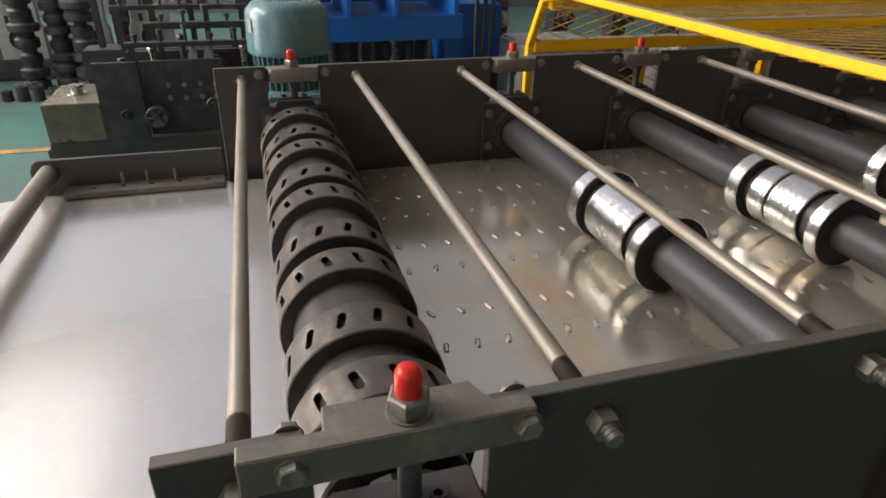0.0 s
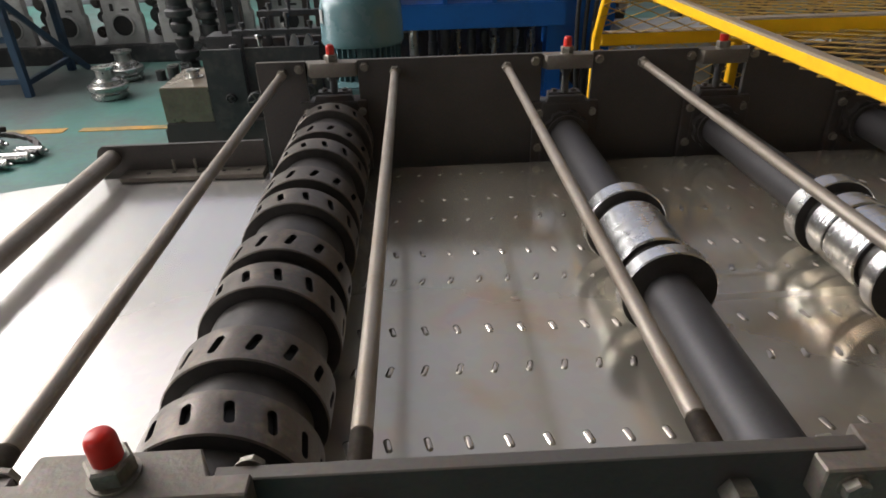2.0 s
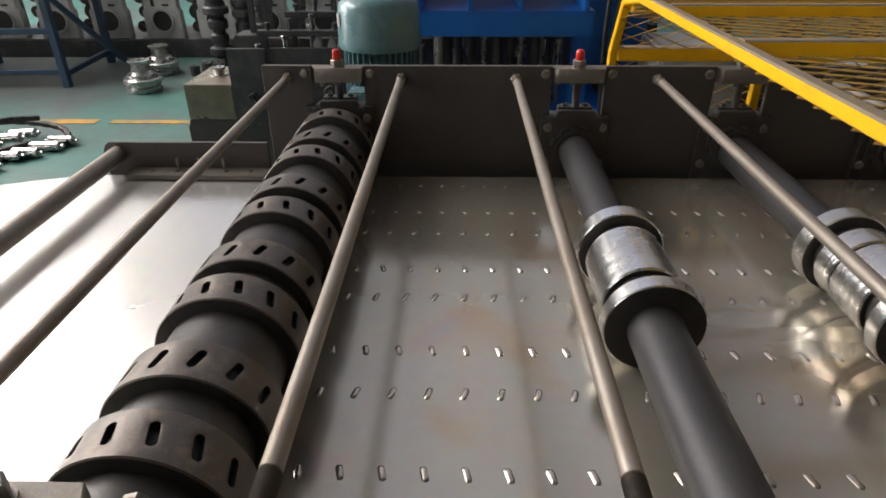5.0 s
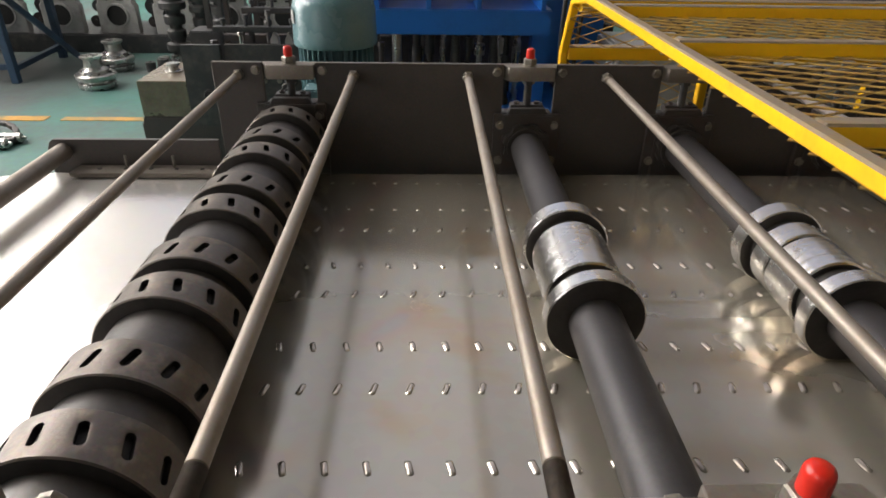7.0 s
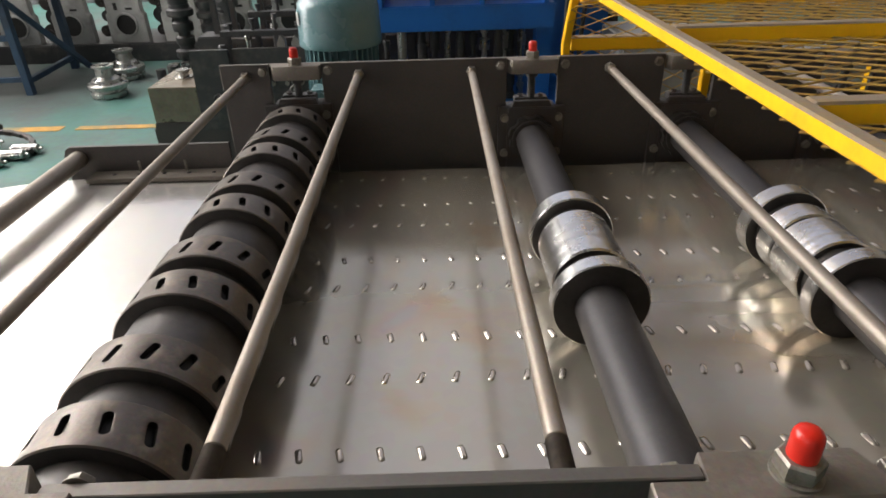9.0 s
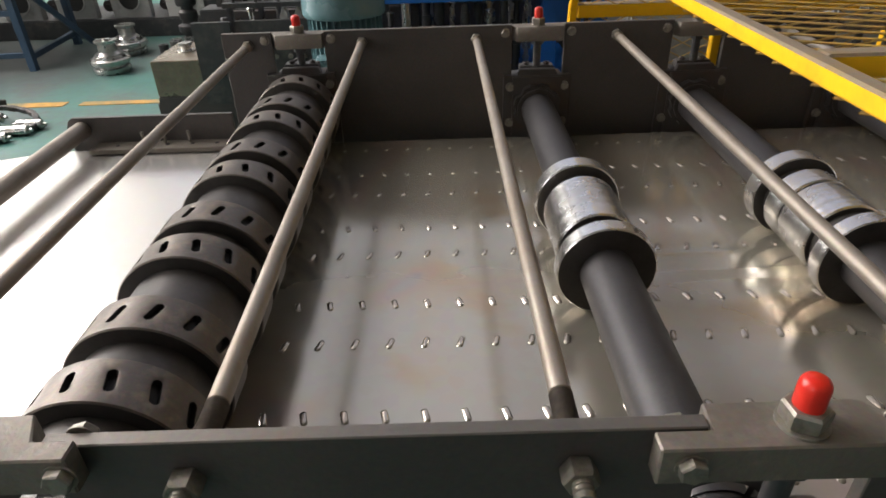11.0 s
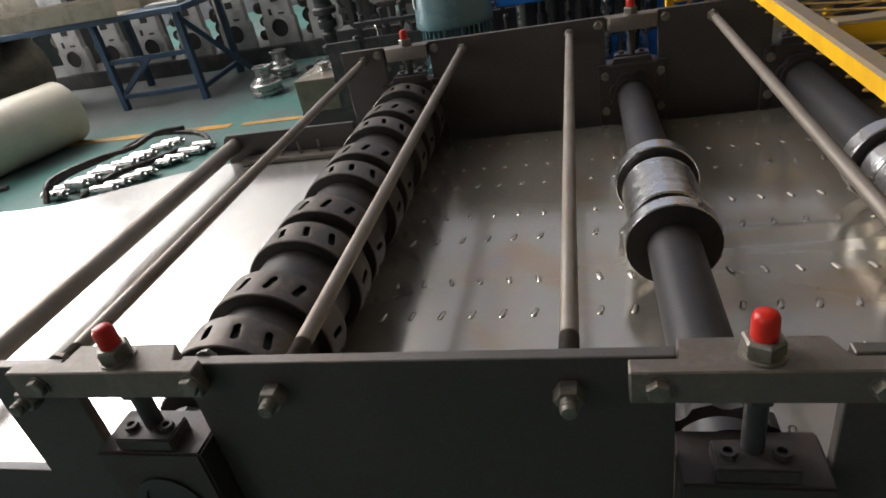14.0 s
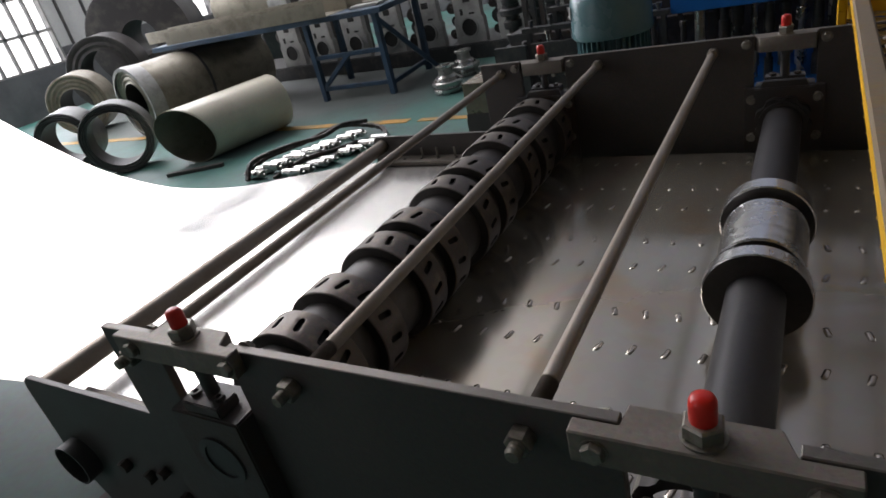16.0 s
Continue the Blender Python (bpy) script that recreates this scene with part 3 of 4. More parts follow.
# ---- forming rollers ----
for k, c in enumerate(STANDS[1:]):
    roll = thing("forming_roller", (c, 0.7, AXIS), "blued steel roller shaft with polished forming rolls", "roller", "forming rollers")
    bm = B()
    lathe(bm, (c, 0.02, AXIS), (c, 2, AXIS), [(0, 0), (0, 0.042), (0.05, 0.042), (0.05, 0.0445), (1.305, 0.0445), (1.305, 0.042), (1.36, 0.042), (1.36, 0)], 40)
    part("shaft", bm, SHAFT, roll, "blued steel shaft")
    for y0, y1 in ((0.524, 0.556), (0.772, 0.812)):
        bm = B()
        L = y1 - y0
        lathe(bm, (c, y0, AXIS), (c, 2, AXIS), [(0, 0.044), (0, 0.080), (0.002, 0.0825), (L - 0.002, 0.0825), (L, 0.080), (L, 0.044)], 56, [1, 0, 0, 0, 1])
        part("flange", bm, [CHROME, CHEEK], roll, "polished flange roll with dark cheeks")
    drums = [(0.594, 0.748)] if k == 0 else [(0.594, 0.690), (0.696, 0.748)]
    for y0, y1 in drums:
        bm = B()
        L = y1 - y0
        prof = [(0, 0.044), (0, 0.068), (0.003, 0.0715)]
        for i in range(1, 15):
            prof.append((0.003 + (L - 0.006) * i / 15, 0.0715 + (0.0007 if i % 3 == 1 else -0.0004 if i % 4 == 2 else 0.0002)))
        prof += [(L - 0.003, 0.0715), (L, 0.068), (L, 0.044)]
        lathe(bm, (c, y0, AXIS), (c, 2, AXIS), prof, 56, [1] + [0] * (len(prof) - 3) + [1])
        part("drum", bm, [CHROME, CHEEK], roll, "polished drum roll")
    bm = B()
    rod(bm, (c, 0.55, AXIS), (c, 0.78, AXIS), 0.060, 40)
    part("spacer", bm, CHEEK, roll)

# ---- the sheet ----
SAG = [(-4.3, 1.75), (-3.6, 1.20), (-3.0, 0.86), (-2.44, 0.61), (-2.17, 0.535), (-1.86, 0.487), (-1.48, 0.487), (-1.12, 0.532), (-0.82, 0.572), (-0.62, SHEET_Z), (2.9, SHEET_Z)]
SY_NEAR, SY_FAR = 0.085, 1.342


def sheet_z(x, y):
    for (a, za), (b, zb) in zip(SAG, SAG[1:]):
        if x <= b:
            break
    t = min(1, max(0, (x - a) / (b - a)))
    i = SAG.index((a, za))
    sa = (zb - SAG[i - 1][1]) / (b - SAG[i - 1][0]) if i else (zb - za) / (b - a)
    sb = (SAG[i + 2][1] - za) / (SAG[i + 2][0] - a) if i + 2 < len(SAG) else 0
    if x > -0.62:
        z = SHEET_Z
    else:
        L = b - a
        z = (2 * t**3 - 3 * t**2 + 1) * za + (t**3 - 2 * t**2 + t) * sa * L + (3 * t**2 - 2 * t**3) * zb + (t**3 - t**2) * sb * L
    grow = min(1, max(0, (x - 0.62) / 0.9))
    flat = min(1, max(0, (0.052 - abs(y - 0.671)) / 0.018))
    dent = -0.0035 * math.exp(-((x - 1.02) / 0.09) ** 2) * math.exp(-((y - 0.60) / 0.07) ** 2)
    wave = 0.0011 * math.sin(x * 9 + 1) * math.sin(y * 7.3) * (0.4 + min(1, max(0, x)))
    return z + 0.007 * grow * flat + dent + wave * (1 if x > 0.05 else 0.0)


sheet = thing("metal_sheet", (0.6, 0.7, SHEET_Z), "galvanised steel sheet running through the rollers, embossed after the first", "sheet metal")
for x0, x1, nx, mat in ((-4.3, 0.005, 110, STRIP), (0.005, 2.9, 150, SHEET)):
    bm = B()
    xs = [x0 + (x1 - x0) * i / nx for i in range(nx + 1)]
    ys = [SY_NEAR + (SY_FAR - SY_NEAR) * j / 100 for j in range(101)]
    top = [[bm.verts.new((x, y, sheet_z(x, y))) for y in ys] for x in xs]
    low = [[bm.verts.new((x, y, sheet_z(x, y) - 0.0015)) for y in ys] for x in xs]
    for g in (top, low):
        for i in range(nx):
            for j in range(100):
                bm.faces.new((g[i][j], g[i + 1][j], g[i + 1][j + 1], g[i][j + 1]))
    for j in (0, 100):
        for i in range(nx):
            bm.faces.new((top[i][j], top[i + 1][j], low[i + 1][j], low[i][j]))
    part("strip" if x0 < -1 else "embossed_web", bm, mat, sheet, "plain bright incoming strip" if x0 < -1 else "embossed galvanised web with oil stains")


def dimple(slant):
    """A lanced tab: a long blister, higher and open along one side."""
    bm, n = B(), 20
    loops = [[(x, y, 0.0) for x, y in capsule(n, 0.028, 0.0105, slant)]]
    for f, h in ((0.80, 0.0017), (0.5, 0.0026), (0.2, 0.0030)):
        loops.append([(x * f + 0.0010, y * (0.5 + f * 0.5), h) for x, y in capsule(n, 0.028, 0.0105, slant)])
    vs = [[bm.verts.new(p) for p in loop] for loop in loops]
    for j in range(3):
        for i in range(n):
            bm.faces.new((vs[j][i], vs[j][(i + 1) % n], vs[j + 1][(i + 1) % n], vs[j + 1][i]))
    bm.faces.new(vs[3])
    return bm


PITCH = 0.0576
DIMPLES = [dimple(radians(a)) for a in (-15, 15)]
DIMPLE_MESH = [finish(b, "dimple", SHEET, 60) for b in DIMPLES]
far_verts, far_faces = [], []
for r, y in enumerate(ROWS_Y):
    for i in range(1, 50):
        x = 0.346 + PITCH * (i - 5) + (0.001 if r % 2 else -0.001)
        if x < 0.075 or x > 2.85:
            continue
        if x < 1.75:
            shared("dimple", DIMPLE_MESH[r % 2], sheet, (x, y, sheet_z(x, y) - 0.0002))
        else:
            me, o = DIMPLE_MESH[r % 2], len(far_verts)
            far_verts += [(v.co.x + x, v.co.y + y, v.co.z + sheet_z(x, y) - 0.0002) for v in me.vertices]
            far_faces += [[o + q for q in p.vertices] for p in me.polygons]
me = bpy.data.meshes.new("far_dimples")
me.from_pydata(far_verts, [], far_faces)
me.materials.append(SHEET)
tagged(attach(new("far_dimples", me), sheet), "", "", "", "stuff")

# ---- entry guide ----
guide = thing("entry_guide", (-0.4, 0.7, 0.3), "black entry guide with side plates and a grey hold-down bar", "machine part")
for y0, y1 in ((0.020, 0.032), (1.364, 1.376)):
    bm = B()
    prism(bm, [(-0.205, 0.30), (-0.205, 0.674), (-0.655, 0.674), (-0.668, 0.664), (-0.676, 0.645), (-0.676, 0.44), (-0.60, 0.30)], "y", y0, y1, 0.001)
    part("side_plate", bm, BLACK, guide, "black steel guide plate")
bm = B()
rod(bm, (-0.632, 0.032, 0.640), (-0.632, 1.364, 0.640), 0.0235, 28, 0.002)
part("hold_down_bar", bm, RODS, guide, "dull grey hold-down bar")
bm = B()
rod(bm, (-0.632, 0.032, 0.545), (-0.632, 1.364, 0.545), 0.030, 28, 0.002)
part("support_roller", bm, RODS, guide)
for y0, y1 in ((0.032, 0.094), (1.300, 1.362)):
    bm = B()
    box(bm, -0.60, -0.205, y0, y1, 0.588, 0.601, 0.0015)
    strip = part("guide_strip", bm, BRIDGE, guide, "worn grey slotted guide strip")
    # flat near-black discs stand for the shaded slots
    for i in range(5):
        bm = B()
        x = -0.53 + i * 0.07
        lathe(bm, (x, (y0 + y1) / 2, 0.6012), (x, (y0 + y1) / 2, 1), [(0, 0.0), (0, 0.006), (0.0012, 0.006), (0.0012, 0)], 14)
        part("slot", bm, POCKET, strip)
for s, y in ((-1, 1.364), (1, 0.032)):
    for x in (-0.46, -0.40, -0.33):
        bm = B()
        lathe(bm, (x, y + s * 0.02, 0.60), (x, y + s * 0.02, 1), [(0, 0), (0, 0.004), (0.035, 0.004), (0.035, 0)], 10)
        part("guide_pin", bm, BOLT, guide)
for x, z, r in ((-0.43, 0.50, 0.012), (-0.36, 0.49, 0.012), (-0.30, 0.52, 0.010), (-0.27, 0.46, 0.011)):
    bm = B()
    hexagon(bm, (x, 0.020, z), (x, 0.002, z), r * 2)
    part("bolt", bm, BLOCKS, guide)
COLX, COLZ = -0.595, 0.475
bm = B()
lathe(bm, (COLX, 0.018, COLZ), (COLX, -1, COLZ), [(0, 0.0468), (0, 0.050), (0.034, 0.050), (0.034, 0.0468), (0.0, 0.0468)], 36)
part("collar_ring", bm, GREYM, guide, "thin dark grey steel ring")


# ---- yellow safety cage over the later stands ----
cage = thing("safety_cage", (1.7, 0.8, 0.0), "yellow steel safety cage with expanded metal over the rollers", "machine guard")
CX0, CX1, CZ = 0.755, 3.1, 1.071
T, RAIL = 0.022, 0.027


def tube(name, p0, p1, w=T, label=""):
    bm = B()
    beam(bm, p0, p1, w, w, 0.003)
    bm.normal_update()
    for f in bm.faces:
        if f.normal.z > 0.55:
            f.material_index = 1
    return part(name, bm, [YELLOW, DUST], cage, label)


for x in (CX0 + T / 2, CX1):
    tube("roof_edge", (x, -0.33, CZ - T / 2), (x, 1.30, CZ - T / 2))
    tube("corner_brace", (x, 1.30, CZ - T / 2), (x, 1.46, 1.035))
    tube("corner_brace", (x, 1.46, 1.035), (x, 1.548, 0.885))
    tube("post", (x, 1.548, 0.90), (x, 1.548, 0.0))
for x in (1.195, 1.70, 2.3):
    tube("post", (x, 1.556, 0.87), (x, 1.556, 0.0), 0.026)
tube("rail", (CX0 + T, 1.452, 1.022), (CX1, 1.452, 1.022), 0.036)
tube("rail", (CX0 + T, 1.548, 0.882), (CX1, 1.548, 0.882), 0.038)
for y in (0.322, 0.749, 1.134):
    tube("roof_rail", (CX0 + T, y, CZ - RAIL / 2), (CX1, y, CZ - RAIL / 2), RAIL)
tube("rail", (CX0 + T, 1.548, 0.40), (CX1, 1.548, 0.40), 0.030)


def expanded(name, at, u0, u1, v0, v1, pu=0.086, pv=0.042, r=0.0017):
    """Expanded metal: strands that zigzag and meet in diamonds; at(u, v) gives the place."""
    vs, fs = [], []

    def strand(a, b):
        d = (b - a).normalized()
        s = d.cross(Vector((0, 0, 1)) if abs(d.z) < 0.9 else Vector((1, 0, 0))).normalized() * r
        n = s.cross(d).normalized() * r
        o = len(vs)
        vs.extend(tuple(p + q) for p in (a, b) for q in (s, n, -s, -n))
        fs.extend((o + i, o + (i + 1) % 4, o + 4 + (i + 1) % 4, o + 4 + i) for i in range(4))
    nu, nv = int((u1 - u0) / pu), int((v1 - v0) / pv)
    for i in range(nu):
        for j in range(nv + 1):
            u, v = u0 + i * pu, v0 + j * pv
            for a, b in (((u, v), (u + pu / 2, v + pv / 2)), ((u + pu / 2, v + pv / 2), (u + pu, v)), ((u, v), (u + pu / 2, v - pv / 2)), ((u + pu / 2, v - pv / 2), (u + pu, v))):
                if min(a[1], b[1]) >= v0 and max(a[1], b[1]) <= v1:
                    strand(Vector(at(*a)), Vector(at(*b)))
    me = bpy.data.meshes.new(name)
    me.from_pydata(vs, [], fs)
    me.materials.append(MESH)
    return attach(new(name, me), cage)


expanded("mesh_panel", lambda u, v: (u, v, CZ - T - 0.002), CX0 + 0.0005, CX1, -0.30, 1.30)
expanded("mesh_panel", lambda u, v: (u, 1.30 + 0.92 * v, CZ - T - 0.002 - 0.35 * v), CX0 + 0.004, CX1, 0.0, 0.16)
expanded("mesh_panel", lambda u, v: (u, 1.452 + 0.55 * v, 1.02 - 0.83 * v), CX0 + 0.004, CX1, 0.0, 0.17)
expanded("mesh_panel", lambda u, v: (u, 1.560, 0.40 + v), CX0 + 0.004, CX1, 0.0, 0.48)

# ---- motor behind the side plate ----
MX, MY = 0.040, 2.06
motor = thing("electric_motor", (MX, MY, 0.0), "teal painted electric motor standing upright on its flange", "motor")
bm = B()
lathe(bm, (MX, MY, 0.800), (MX, MY, 2), [(0, 0.130), (0, 0.148), (0.010, 0.152), (0.020, 0.150), (0.120, 0.148), (0.150, 0.141), (0.170, 0.120), (0.178, 0.090), (0.178, 0.0)], 48)
hood = part("fan_hood", bm, TEAL, motor, "rounded teal fan hood")
# thin near-black bars stand for the shaded grille openings
for i in range(-5, 6):
    bm = B()
    w = math.sqrt(0.08**2 - (i * 0.0135) ** 2)
    box(bm, MX + i * 0.0135 - 0.003, MX + i * 0.0135 + 0.003, MY - w, MY + w, 0.9775, 0.9795)
    part("grille_slot", bm, POCKET, hood)
bm = B()
rod(bm, (MX, MY, 0.50), (MX, MY, 0.80), 0.112, 40)
body = part("body", bm, TEAL, motor)
bm = B()
box(bm, 0.108, 0.136, -0.0025, 0.0025, 0.52, 0.796)
FIN = finish(bm, "fin", TEAL)
for i in range(36):
    shared("fin", FIN, body, Matrix.Translation((MX, MY, 0)) @ Matrix.Rotation(2 * math.pi * i / 36, 4, "Z"))
bm = B()
rod(bm, (MX, MY, 0.455), (MX, MY, 0.50), 0.165, 40, 0.004)
box(bm, MX - 0.10, MX + 0.10, MY - 0.20, MY - 0.10, 0.56, 0.68, 0.006)
part("flange", bm, TEAL, motor)
bm = B()
box(bm, MX - 0.17, MX + 0.17, MY - 0.17, MY + 0.17, 0.14, 0.455, 0.01)
box(bm, MX - 0.22, MX + 0.22, MY - 0.22, MY + 0.22, 0.0, 0.14, 0.01)
part("gearbox", bm, GREYM, motor, "grey gearbox under the motor")
bm = B()
vs = box(bm, -0.012, 0.012, -0.001, 0.001, -0.022, 0.022)
bmesh.ops.transform(bm, matrix=Matrix.Translation((MX, MY, 0.90)) @ Matrix.Rotation(radians(-62), 4, "Z") @ Matrix.Translation((0, -0.1515, 0)), verts=vs)
part("rating_plate", bm, IVORY, motor, "small white rating plate")

# ---- blue press ----
press = thing("hydraulic_press", (0.65, 3.2, 0.0), "bright blue hydraulic press with steel guide columns", "press")
bm = B()
box(bm, 0.10, 0.98, 2.88, 3.5, 0.68, 0.80, 0.006)
part("upper_beam", bm, BLUE, press, "bright blue upper beam")
for x in (0.13, 0.38, 0.62, 0.93):
    bm = B()
    box(bm, x - 0.012, x + 0.012, 2.86, 3.5, 0.80, 0.99, 0.003)
    part("rib", bm, BLUE, press)
bm = B()
box(bm, 0.10, 0.98, 3.05, 3.5, 0.99, 1.04, 0.004)
part("top_plate", bm, BLUE, press)
bm = B()
box(bm, -0.15, 1.25, 3.62, 3.70, 0.0, 0.95, 0.006)
part("back_guard", bm, BLACK, press, "black sheet guard")
bm = B()
box(bm, 0.0, 1.12, 2.85, 3.6, 0.0, 0.30, 0.01)
part("bed", bm, BLUE, press)
bm = B()
box(bm, 0.90, 0.98, 2.95, 3.05, 0.30, 0.68, 0.004)
part("frame_leg", bm, BLUE, press)
bm = B()
box(bm, 1.0, 1.35, 3.3, 3.7, 0.45, 0.80, 0.01)
part("valve_box", bm, BLUE, press)
for x, y, r in ((0.22, 2.95, 0.024), (0.33, 3.25, 0.024), (0.78, 3.25, 0.024)):
    bm = B()
    rod(bm, (x, y, 0.30), (x, y, 0.68), r, 20)
    part("guide_column", bm, STEEL, press, "bright steel guide column")
rnd = random.Random(5)
for i in range(9):
    x, y = 0.32 + i * 0.066, 3.0 + rnd.uniform(-0.05, 0.12)
    bm = B()
    z, prof = 0.0, [(0, 0)]
    while z < 0.37:
        h, r = rnd.uniform(0.025, 0.07), rnd.uniform(0.012, 0.028)
        prof += [(z, r), (min(0.38, z + h), r)]
        z += h
    lathe(bm, (x, y, 0.30), (x, y, 2), prof + [(prof[-1][0], 0)], 14)
    part("punch", bm, (GREYM, RUBBER, STEEL)[i % 3], press)
for i in range(3):
    cu = bpy.data.curves.new("hose", "CURVE")
    cu.dimensions, cu.bevel_depth, cu.bevel_resolution = "3D", 0.011, 3
    sp = cu.splines.new("NURBS")
    pts = [(1.04 + i * 0.03, 2.80, 0.2), (1.02 + i * 0.03, 2.78, 0.5), (1.0 + i * 0.045, 2.80, 0.75), (1.05 + i * 0.05, 2.85, 1.1), (1.1 + i * 0.05, 2.9, 1.5)]
    sp.points.add(len(pts) - 1)
    for p, q in zip(sp.points, pts):
        p.co = (*q, 1)
    sp.use_endpoint_u = True
    cu.materials.append(RUBBER)
    attach(new("hose", cu), press)

# ---- neighbouring machine with tank ----
neigh = thing("punching_unit", (-0.6, 3.0, 0.0), "small dark steel line unit with stained tank and handwheels", "machine")
bm = B()
box(bm, -1.03, -0.79, 2.75, 3.15, 0.30, 0.475, 0.004)
tank = part("tank", bm, TANK, neigh, "stained stainless oil tank")
bm = B()
lathe(bm, (-0.915, 2.95, 0.475), (-0.915, 2.95, 1), [(0, 0.045), (0.006, 0.045), (0.006, 0.026), (0.03, 0.026), (0.03, 0.034), (0.042, 0.034), (0.042, 0)], 24)
part("filler_cap", bm, STEEL, tank)
bm = B()
box(bm, -1.06, 0.35, 2.78, 3.5, 0.0, 0.26, 0.006)
box(bm, -1.03, 0.30, 2.74, 2.80, 0.20, 0.30, 0.004)
part("base", bm, BLACK, neigh)
for x0, x1, y0, z1 in ((-0.785, -0.60, 2.733, 0.65), (-0.60, -0.24, 2.80, 0.64), (-0.22, 0.0, 2.76, 0.60)):
    bm = B()
    box(bm, x0, x1, y0, y0 + 0.025, 0.26, z1, 0.002)
    part("face_plate", bm, GREYM, neigh, "dark steel face plate")
for x, z, r in ((-0.555, 0.40, 0.052), (-0.30, 0.45, 0.03), (-0.68, 0.42, 0.024)):
    bm = B()
    lathe(bm, (x, 2.735, z), (x, 0, z), [(-0.05, r * 0.3), (0, r * 0.3), (0, r), (0.012, r), (0.02, r * 0.85), (0.014, r * 0.6), (0.014, r * 0.35), (0.035, r * 0.3), (0.035, 0)], 28)
    wheel = part("handwheel", bm, GREYM, neigh)
    for q in range(6 if r > 0.05 else 0):
        a = q * math.pi / 3
        bm = B()
        rod(bm, (x + 0.3 * r * math.cos(a), 2.722, z + 0.3 * r * math.sin(a)), (x + 0.9 * r * math.cos(a), 2.719, z + 0.9 * r * math.sin(a)), 0.004, 8)
        part("spoke", bm, BOLT, wheel)
for i in range(8):
    bm = B()
    x, z = -0.49 + (i % 4) * 0.07, 0.47 + (i // 4) * 0.06
    hexagon(bm, (x, 2.80, z), (x, 2.785, z), 0.022)
    part("bolt", bm, BOLT, neigh)
for z, y, x0, x1 in ((0.69, 2.85, -0.66, 0.1), (0.755, 3.0, -0.55, 0.15), (0.81, 3.2, -0.75, -0.1)):
    bm = B()
    box(bm, x0, x1, y, y + 0.05, z, z + 0.022, 0.002)
    for k in range(7):
        x = x0 + 0.05 + k * (x1 - x0 - 0.1) / 6
        lathe(bm, (x, y + 0.025, z + 0.022), (x, y + 0.025, 2), [(0, 0.008), (0.015 + 0.02 * (k % 3), 0.008), (0.015 + 0.02 * (k % 3), 0.014), (0.035 + 0.02 * (k % 3), 0.014), (0.035 + 0.02 * (k % 3), 0)], 10)
    for x in (x0 + 0.03, x1 - 0.03):
        box(bm, x - 0.012, x + 0.012, y + 0.01, y + 0.04, 0.26, z, 0.002)
    part("top_rail", bm, GREYM, neigh)
bm = B()
box(bm, -0.95, 0.28, 3.34, 3.52, 0.26, 0.60, 0.006)
box(bm, -0.90, -0.20, 3.52, 3.95, 0.0, 0.50, 0.008)
part("rear_housing", bm, GREYM, neigh, "dark rear housing of the line unit")
for k in range(7):
    x = -0.70 + k * 0.14
    bm = B()
    rod(bm, (x, 2.98, 0.30), (x, 2.98, 0.60 + 0.05 * (k % 3)), 0.014, 12, 0.002)
    hexagon(bm, (x, 2.98, 0.60 + 0.05 * (k % 3)), (x, 2.98, 0.625 + 0.05 * (k % 3)), 0.034)
    part("spindle", bm, STEEL if k % 3 == 1 else GREYM, neigh)
for x0, x1, y, z in ((-0.70, 0.28, 3.10, 0.60), (-0.62, 0.25, 3.25, 0.71), (-0.88, -0.30, 3.42, 0.86), (-0.80, 0.0, 3.5, 0.93)):
    bm = B()
    box(bm, x0, x1, y, y + 0.045, z, z + 0.03, 0.003)
    for x in (x0 + 0.02, (x0 + x1) / 2, x1 - 0.02):
        box(bm, x - 0.015, x + 0.015, y + 0.006, y + 0.038, 0.26, z, 0.002)
    part("cross_bar", bm, BLOCKS, neigh)
for x in (-0.37, -0.30):
    bm = B()
    prism(bm, [(x - 0.02, 0.56), (x + 0.02, 0.56), (x + 0.02, 0.66), (x, 0.69), (x - 0.02, 0.65)], "y", 2.86, 2.90, 0.002)
    part("pointer_block", bm, IVORY, neigh)

# ---- tall stacks of forming rolls standing on the floor ----
def roll_stack(where, sizes, mat, label, group=""):
    x, y = where
    top = thing("roll_stack", (x, y, 0), label, "steel rolls", group)
    z = 0.0
    for r, h, neck in sizes:
        bm = B()
        lathe(bm, (x, y, z), (x, y, 3), [(0, 0), (0, r * 0.92), (h * 0.12, r), (h * 0.55, r), (h * 0.7, r * neck), (h, r * neck), (h, 0)], 28)
        part("roll", bm, mat, top)
        z += h
    return top


def pulley_stack(x, y, tall, label):
    """Two grooved rolls on one another with a flared hub on top."""
    top = thing("roll_stack", (x, y, 0), label, "steel rolls", "short roll stacks")
    z = 0.0
    for r, h in ((0.130, 0.060), (0.142, 0.062), (0.118, 0.045))[:tall]:
        bm = B()
        lathe(bm, (x, y, z), (x, y, 3), [(0, 0), (0, r * 0.86), (0.008, r * 0.97), (h * 0.3, r), (h * 0.62, r), (h * 0.7, r * 0.96), (h * 0.76, r * 0.80), (h, r * 0.78), (h, 0)], 36)
        part("roll", bm, STEEL, top)
        z += h
    bm = B()
    lathe(bm, (x, y, z), (x, y, 3), [(0, 0), (0, 0.10), (0.012, 0.098), (0.03, 0.066), (0.085, 0.060), (0.095, 0.078), (0.108, 0.080), (0.108, 0.045), (0.07, 0.04), (0.07, 0)], 32)
    part("hub", bm, STEEL, top, "flared bright hub")


